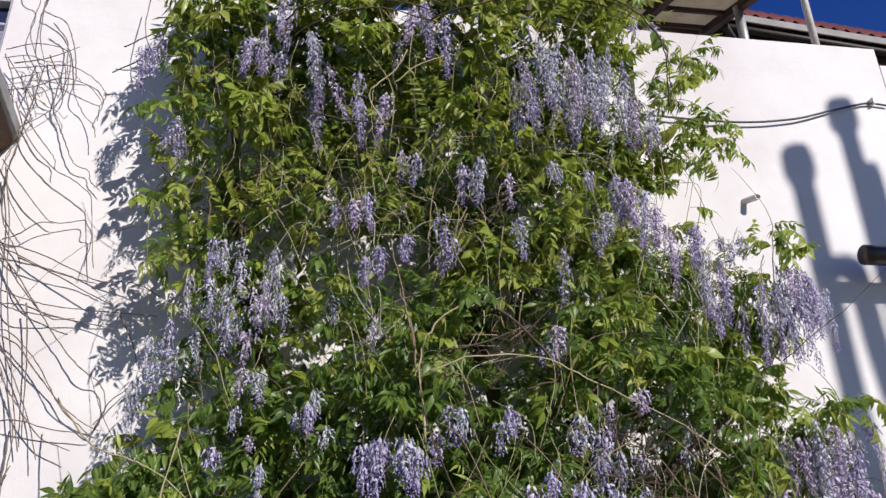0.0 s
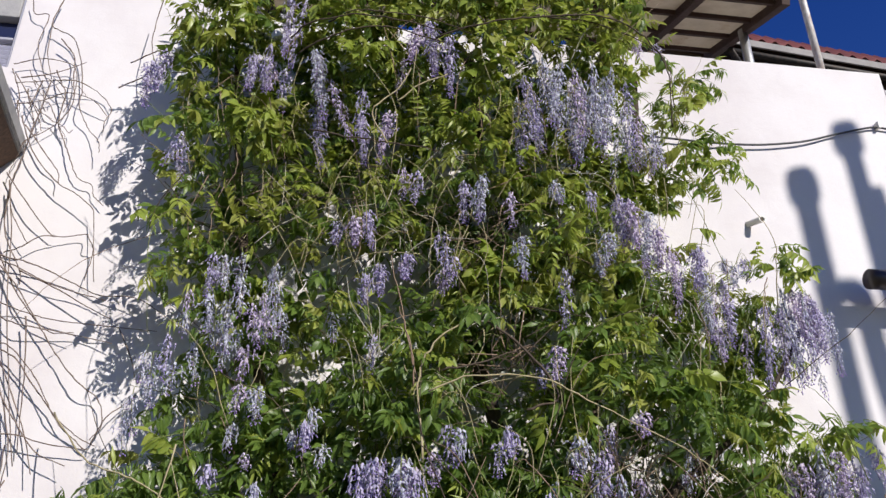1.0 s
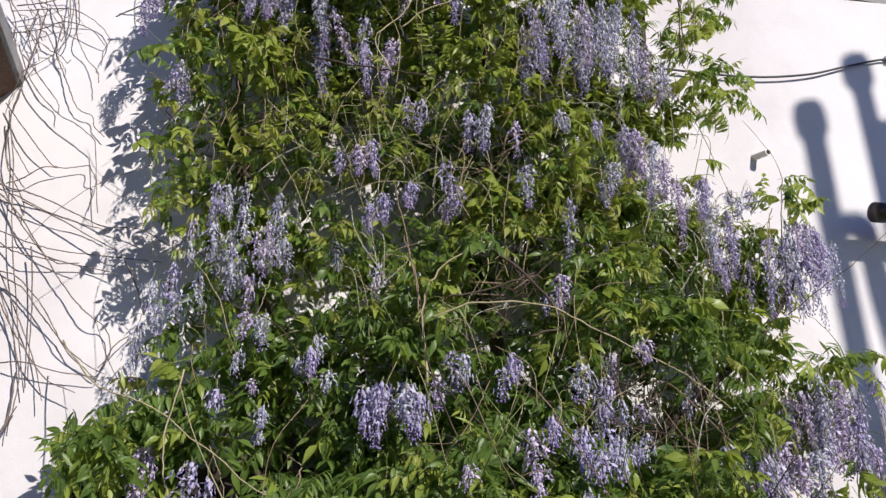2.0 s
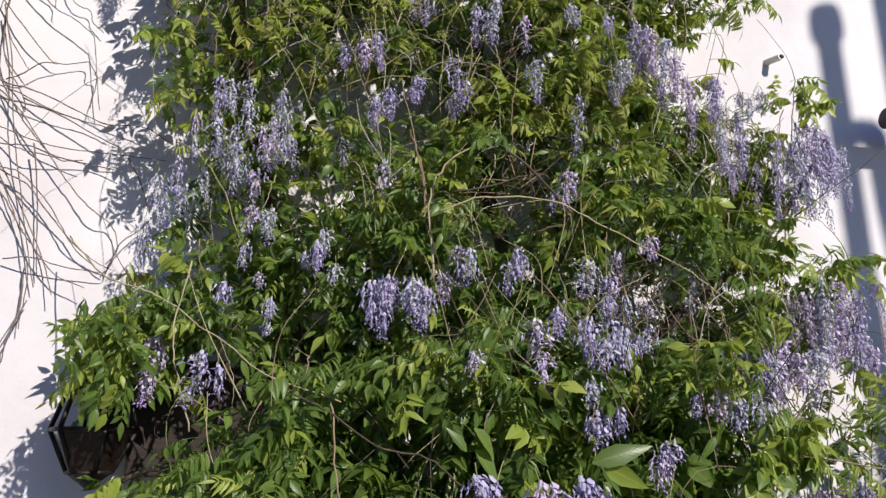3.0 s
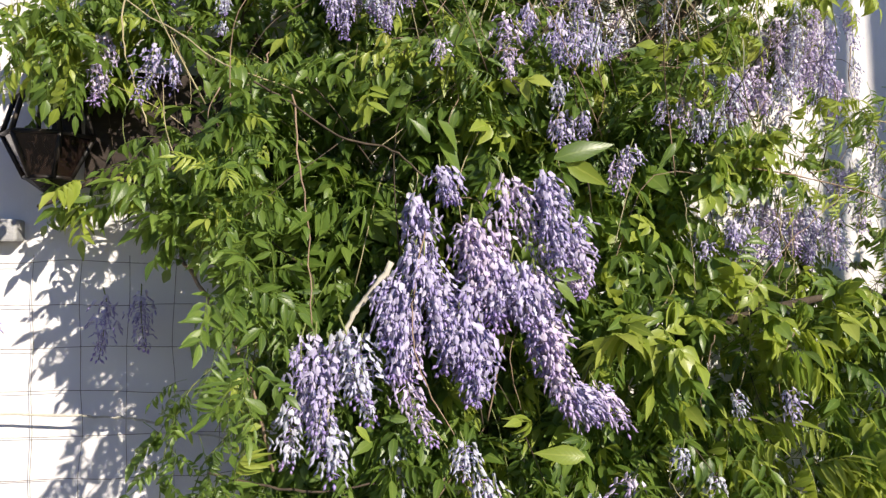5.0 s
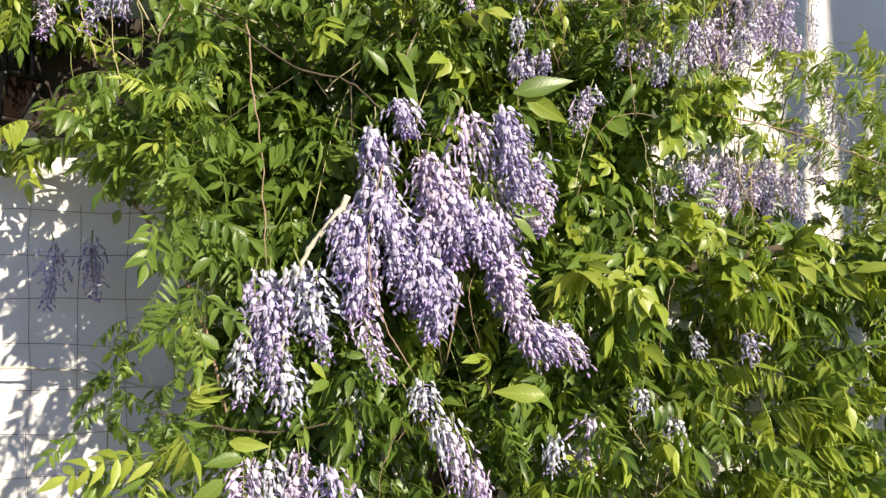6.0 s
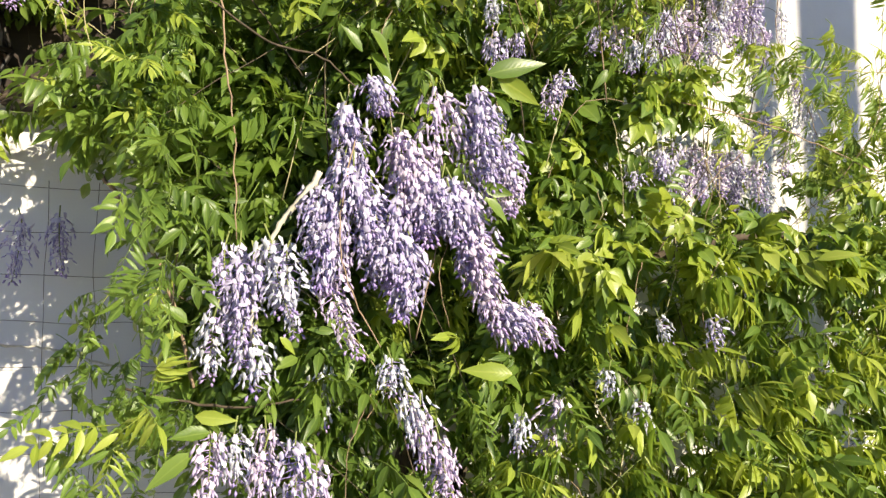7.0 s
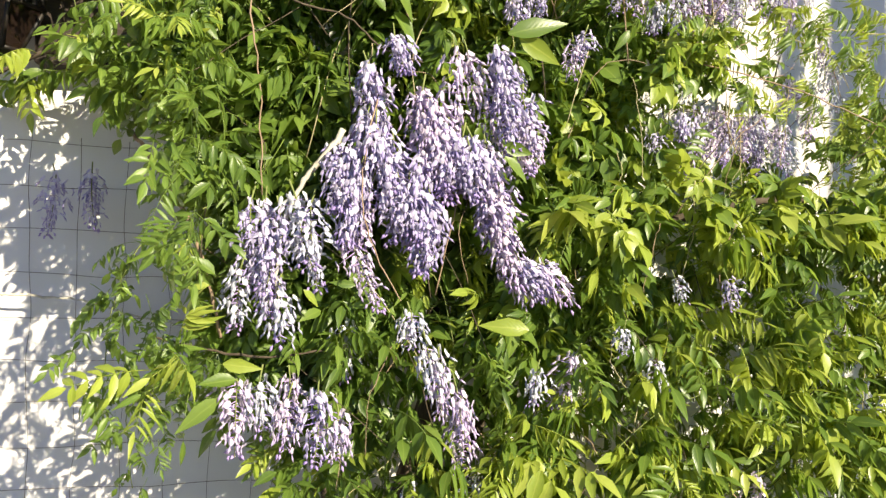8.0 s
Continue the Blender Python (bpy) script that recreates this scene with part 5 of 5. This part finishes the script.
# light hanging sprigs beside the low blossom
for tx, tz, rx, rz, count in ((1.24, 1.70, 0.08, 0.05, 12), (1.35, 1.74, 0.08, 0.09, 20), (1.32, 1.50, 0.10, 0.06, 20), (1.06, 1.65, 0.14, 0.02, 8), (1.40, 1.62, 0.06, 0.10, 17), (1.16, 1.80, 0.11, 0.05, 28), (1.45, 1.72, 0.06, 0.09, 18), (1.46, 1.58, 0.06, 0.06, 14), (1.60, 1.86, 0.10, 0.10, 50)):
    for k in range(count):
        x, z = leafy.gauss(tx, rx * 0.6), leafy.gauss(tz, rz * 0.6)
        spots.append((leaf_pose(x, WALL_Y - leafy.uniform(0.28, 0.46), z, 0.62, 1.3), leafy.randrange(BROAD, SLIM), False, int(leafy.random() < 0.6)))

# the crown below the canopy
for k in range(330):
    x, z = leafy.uniform(-0.42, 0.82), leafy.uniform(3.10, 3.52)
    spots.append((leaf_pose(x, WALL_Y - leafy.uniform(0.10, 0.38), z, 0.8), leaf_kind(x, z), False, leafy.choice((0, 1, 1, 2))))

# tufts that stand out of the outline
for tx, tz, rx, rz, count in ((-0.53, 1.87, 0.08, 0.05, 40), (-0.52, 1.58, 0.08, 0.025, 13), (1.08, 2.53, 0.07, 0.05, 22), (0.92, 3.08, 0.06, 0.07, 24),
                              (0.93, 2.86, 0.06, 0.07, 22), (1.18, 2.12, 0.09, 0.04, 16), (-0.20, 1.06, 0.06, 0.12, 10), (1.25, 1.84, 0.12, 0.05, 9), (1.34, 1.60, 0.12, 0.08, 14), (-0.52, 3.12, 0.07, 0.10, 16)):
    for k in range(count):
        a, q = leafy.uniform(0, 2 * math.pi), math.sqrt(leafy.random())
        x, z = tx + rx * q * math.cos(a), tz + rz * q * math.sin(a)
        y = WALL_Y - thickness(x, z) + leafy.uniform(0.02, 0.14)
        spots.append((leaf_pose(x, y, z, 0.84 - 0.22 * ease((z - 1.7) / 0.8)), leaf_kind(x, z), False, int(leafy.random() < 0.6)))


def sunny_gap(p):
    """Gaps in the thin western half, through which the sun falls on the wall."""
    d = WALL_Y - p.y
    x, z = p.x - 0.54 * d, p.z - 0.62 * d
    share = ease((x + 0.66) / 0.15) * ease((0.10 - x) / 0.25) * ease((z - 1.98) / 0.2) * ease((3.0 - z) / 0.3)
    return share > 0 and noise.noise((x * 17, z * 17, 9.1)) > 0.70 - 0.52 * share


def settled(m):
    spot, k = settle(m.translation)
    if k > 1.02:      # keep behind the free-hanging blossom and twigs
        for x, y, z0, z1, wide in FRONT:
            if abs(spot.x - x) < wide and z0 < spot.z < z1 and spot.y < y + 0.15:
                spot.y = y + 0.15 + 0.05 * leafy.random()
    return Matrix.Translation(spot - k * m.translation) @ Matrix.Scale(k, 4) @ m


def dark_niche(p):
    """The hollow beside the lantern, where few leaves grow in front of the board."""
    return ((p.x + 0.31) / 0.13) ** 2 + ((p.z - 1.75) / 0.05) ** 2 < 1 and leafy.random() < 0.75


spots = [(settled(s[0]), *s[1:]) for s in spots if not sunny_gap(s[0].translation) and not dark_niche(s[0].translation)]

# the leaves of the low bulge are single parts; the rest is one mass
near_ids = [k for k, s in enumerate(spots) if s[2]][:300]
near_set = set(near_ids)
for k in near_ids:
    m, kind, _, young = spots[k]
    ob = part("leaf", LEAF_MESHES[young][kind], None, vine)
    ob.matrix_local = Matrix.Translation(-ROOT) @ m


def single_leaf(seed, length, width):
    r = random.Random(seed)
    out = ([], [], [])
    leaflet(out, Vector((0, 0, 0)), Vector((1, 0, 0)), Vector((0, 0, 1)), length, width, r.uniform(0.15, 0.5), r.uniform(0.1, 0.3))
    return out


LARGE = [[leaf_mesh("leaf", single_leaf(60 + k, 0.06, 0.020 + 0.003 * k), m) for k in range(3)] for m in (M_LEAF, M_YOUNG)]
# full-grown leaflets in front of the greenery: x, y, z, angle, length
SHOWN = [(0.274, 1.17, 1.565, 17, 0.087), (0.29, 1.17, 1.562, -28, 0.071), (0.267, 1.15, 1.412, -14, 0.045), (0.271, 1.15, 1.397, -41, 0.048), (-0.089, 1.229, 1.10, -5, 0.053), (-0.071, 1.219, 1.08, -179, 0.05), (-0.091, 1.23, 1.052, -146, 0.073),
         (-0.111, 1.244, 1.204, -178, 0.034), (-0.104, 1.239, 1.22, 139, 0.042), (0.081, 1.187, 1.215, 174, 0.035), (0.013, 1.199, 1.206, -43, 0.032), (0.116, 1.183, 1.612, -50, 0.051), (0.106, 1.184, 1.582, 128, 0.043),
         (0.324, 1.17, 1.159, 173, 0.07), (0.122, 1.212, 1.589, -51, 0.058)]
for k, (x, y, z, angle, length) in enumerate(SHOWN):
    way = Vector((math.cos(radians(angle)), leafy.uniform(-0.35, 0.1), math.sin(radians(angle)))).normalized()
    up = Vector((leafy.gauss(0.1, 0.3), -1.0, leafy.gauss(0.5, 0.3)))
    side = up.cross(way).normalized()
    m = Matrix((way, side, way.cross(side))).transposed().to_4x4()
    ob = part("leaf", LARGE[int(k % 3 == 1)][k % 3], None, vine)
    spot, grow = settle((x, y, z))
    ob.matrix_local = Matrix.Translation(spot - ROOT) @ m @ Matrix.Scale(grow * length / 0.06, 4)


def joined_leaves(rows, mat):
    base = []
    for v, f, uv in LEAVES:
        base.append((np.array([tuple(q) for q in v]), f, uv))
    verts, faces, uvs, o = [], [], [], 0
    for m, kind, _, young in rows:
        v, f, uv = base[kind]
        mm = np.array(m)
        verts.append(v @ mm[:3, :3].T + mm[:3, 3] - np.array(ROOT))
        faces += [tuple(i + o for i in q) for q in f]
        uvs += uv
        o += len(v)
    me = bpy.data.meshes.new("foliage")
    me.from_pydata(np.concatenate(verts).tolist(), [], faces)
    layer = me.uv_layers.new(name="UVMap")
    layer.data.foreach_set("uv", np.array(uvs, dtype=np.float32).ravel())
    me.shade_smooth()
    me.materials.append(mat)
    return me


rest = [s for k, s in enumerate(spots) if k not in near_set]
for young, mat, name, label in ((0, M_LEAF, "foliage", "dense dark green pinnate leaves"), (1, M_YOUNG, "young_foliage", "fresh yellow-green young leaves"), (2, M_BRONZE, "bronze_foliage", "olive bronze-tinted young leaves")):
    mass = part(name, joined_leaves([s for s in rest if s[3] == young], mat), None, vine, label)
    mass["kind"] = "stuff"

# ================= the dry creeper beside it =================
creeper = empty("dry_creeper", "bare brown creeper tendrils hanging on the white wall", "creeper", (-0.95, WALL_Y, 2.9))
CROOT = Vector(creeper.location)
dry = random.Random(31)


def tendril(pts, r0, r1):
    me = twig_mesh("tendril", [Vector((x, WALL_Y - off, z)) - CROOT for x, off, z in pts], r0 * 0.72, r1 * 0.76, 5, 7, 0.3, dry.randrange(999), 0.0006)
    me.materials.append(M_DRY)
    part("tendril", me, None, creeper)


def sweep(x0, z0, x1, z1, sag, r=0.003, jitter=0.03):
    """A tendril from one place to another with a sag and some kinks."""
    pts = []
    for k in range(6):
        t = k / 5
        pts.append((x0 + (x1 - x0) * t + dry.uniform(-jitter, jitter) * (0 < k < 5), dry.uniform(0.012, 0.05), z0 + (z1 - z0) * t - sag * math.sin(math.pi * t) + dry.uniform(-jitter, jitter) * (0 < k < 5)))
    tendril(pts, r, r * 0.6)


sweep(-0.82, 2.08, -0.85, 1.62, 0.0, 0.0028, 0.02)
sweep(-0.80, 2.0, -0.92, 1.60, 0.0, 0.0026, 0.02)


def trail(pts, r=0.0025, root=0.0):
    """A long bare runner that loops over the wall: x, height; root: how far it goes on beyond its first point."""
    if root:
        (x0, z0), (x1, z1) = pts[:2]
        d = root / math.hypot(x1 - x0, z1 - z0)
        pts = [(x0 - (x1 - x0) * d, z0 - (z1 - z0) * d + dry.uniform(-0.05, 0.08)), *pts]
    tendril([(x, dry.uniform(0.015, 0.05), z) for x, z in pts], r * dry.uniform(0.85, 1.2), r * 0.6)


# the loops beside the bracket, and the runners that bend down from them
trail([(-1.02, 3.4), (-1.01, 3.35), (-0.96, 3.33), (-0.97, 3.22), (-0.94, 3.13), (-0.91, 3.1), (-0.86, 3.04)])
trail([(-0.94, 3.41), (-0.95, 3.31), (-0.93, 3.29), (-0.88, 3.26), (-0.85, 3.19), (-0.83, 3.09), (-0.82, 3.02), (-0.79, 2.96), (-0.75, 2.91), (-0.74, 2.87)])
trail([(-0.95, 3.33), (-0.94, 3.2), (-0.92, 3.12)])
trail([(-0.91, 3.25), (-0.87, 3.2), (-0.85, 3.11), (-0.84, 3.03), (-0.88, 2.96), (-0.95, 2.9)])
trail([(-1.03, 3.16), (-0.96, 3.18), (-0.9, 3.17), (-0.86, 3.16), (-0.84, 3.08), (-0.86, 3.0)])
trail([(-1.0, 3.08), (-0.92, 3.1), (-0.84, 3.1), (-0.78, 3.08), (-0.74, 3.03), (-0.74, 2.97), (-0.75, 2.94)])
trail([(-0.99, 3.01), (-0.93, 3.04), (-0.87, 3.07), (-0.82, 3.06), (-0.78, 3.04), (-0.75, 3.01)])
trail([(-0.99, 3.1), (-0.91, 3.13), (-0.83, 3.18)])
trail([(-0.91, 3.15), (-0.88, 3.09), (-0.86, 3.05), (-0.87, 2.97), (-0.85, 2.92), (-0.82, 2.86), (-0.79, 2.8), (-0.75, 2.78), (-0.74, 2.75), (-0.71, 2.72)])
trail([(-0.96, 2.97), (-0.91, 2.86), (-0.83, 2.77), (-0.78, 2.74), (-0.73, 2.7), (-0.72, 2.67), (-0.69, 2.49)])
trail([(-0.95, 2.95), (-0.88, 2.86), (-0.84, 2.81), (-0.83, 2.77)])
trail([(-0.97, 2.8), (-0.89, 2.7), (-0.83, 2.63), (-0.81, 2.62)])
trail([(-0.95, 2.77), (-0.92, 2.67), (-0.87, 2.59)])
trail([(-0.93, 2.57), (-0.88, 2.58), (-0.84, 2.61), (-0.79, 2.62), (-0.74, 2.63), (-0.72, 2.61), (-0.71, 2.58), (-0.71, 2.49)])
trail([(-0.94, 3.11), (-0.94, 3.05), (-0.95, 3.0)])
trail([(-0.99, 3.03), (-0.96, 2.94), (-0.94, 2.87)])
trail([(-1.02, 3.13), (-0.99, 3.05), (-0.99, 2.98)])
trail([(-1.01, 3.12), (-0.94, 3.01), (-0.91, 2.94)])
trail([(-0.95, 2.75), (-0.93, 2.62), (-0.88, 2.52), (-0.87, 2.48)])
# long runners that slant, sag and bow down to the leaves
trail([(-0.94, 2.56), (-0.87, 2.54), (-0.81, 2.52), (-0.74, 2.49), (-0.67, 2.46), (-0.58, 2.45), (-0.51, 2.41)], 0.0027, 0.2)
trail([(-0.94, 2.55), (-0.88, 2.52), (-0.79, 2.48), (-0.72, 2.46), (-0.65, 2.44)], 0.0027, 0.2)
trail([(-0.88, 2.52), (-0.78, 2.47), (-0.69, 2.42), (-0.63, 2.39)], 0.0027)
trail([(-0.93, 2.53), (-0.87, 2.47), (-0.79, 2.36), (-0.73, 2.28), (-0.67, 2.22), (-0.63, 2.19), (-0.61, 2.13), (-0.63, 2.09)], 0.0027, 0.2)
trail([(-0.91, 2.52), (-0.84, 2.42), (-0.78, 2.36), (-0.71, 2.35)], 0.0027, 0.2)
trail([(-0.92, 2.43), (-0.85, 2.41), (-0.78, 2.39), (-0.71, 2.38), (-0.65, 2.37), (-0.52, 2.37)], 0.0027, 0.2)
trail([(-0.92, 2.41), (-0.85, 2.37), (-0.78, 2.36), (-0.7, 2.35), (-0.62, 2.33)], 0.0027, 0.2)
trail([(-0.91, 2.33), (-0.85, 2.31), (-0.78, 2.24), (-0.72, 2.15), (-0.66, 2.1), (-0.62, 2.08)], 0.0027, 0.2)
trail([(-0.9, 2.32), (-0.83, 2.28), (-0.79, 2.23), (-0.74, 2.17), (-0.7, 2.12), (-0.64, 2.07)], 0.0027, 0.2)
trail([(-0.9, 2.27), (-0.84, 2.18), (-0.8, 2.13), (-0.74, 2.06), (-0.67, 2.03)], 0.0027, 0.2)
trail([(-0.89, 2.31), (-0.83, 2.2), (-0.78, 2.1), (-0.74, 2.01)], 0.0027, 0.2)
trail([(-0.94, 2.85), (-0.95, 2.75), (-0.92, 2.63), (-0.88, 2.43), (-0.84, 2.23), (-0.79, 2.03)], 0.0027, 0.2)
trail([(-0.83, 2.39), (-0.81, 2.26), (-0.79, 2.06)], 0.0027)
trail([(-0.63, 2.08), (-0.6, 2.14), (-0.57, 2.18), (-0.54, 2.2)], 0.0027)
trail([(-0.61, 2.37), (-0.57, 2.3), (-0.55, 2.24)], 0.0027)
trail([(-0.87, 2.1), (-0.8, 2.1), (-0.72, 2.08), (-0.63, 2.07)], 0.0027)
trail([(-0.9, 2.3), (-0.84, 2.17), (-0.8, 2.06), (-0.81, 1.93)], 0.0027, 0.2)
for k in range(10):      # a tangle beside the bracket
    x, z = dry.uniform(-0.98, -0.88), dry.uniform(2.86, 3.16)
    sweep(x, z, x + dry.uniform(-0.05, 0.09), z - dry.uniform(0.03, 0.16), 0.0, dry.uniform(0.0014, 0.0024), 0.006)
tendril([(-0.62, 0.12, 3.40), (-0.64, 0.10, 3.22), (-0.60, 0.12, 3.1)], 0.0022, 0.0016)
tendril([(-0.70, 0.06, 3.17), (-0.62, 0.10, 3.19), (-0.52, 0.16, 3.2)], 0.0026, 0.002)
tendril([(-0.72, 0.06, 3.08), (-0.63, 0.10, 3.10), (-0.52, 0.16, 3.08)], 0.0026, 0.002)
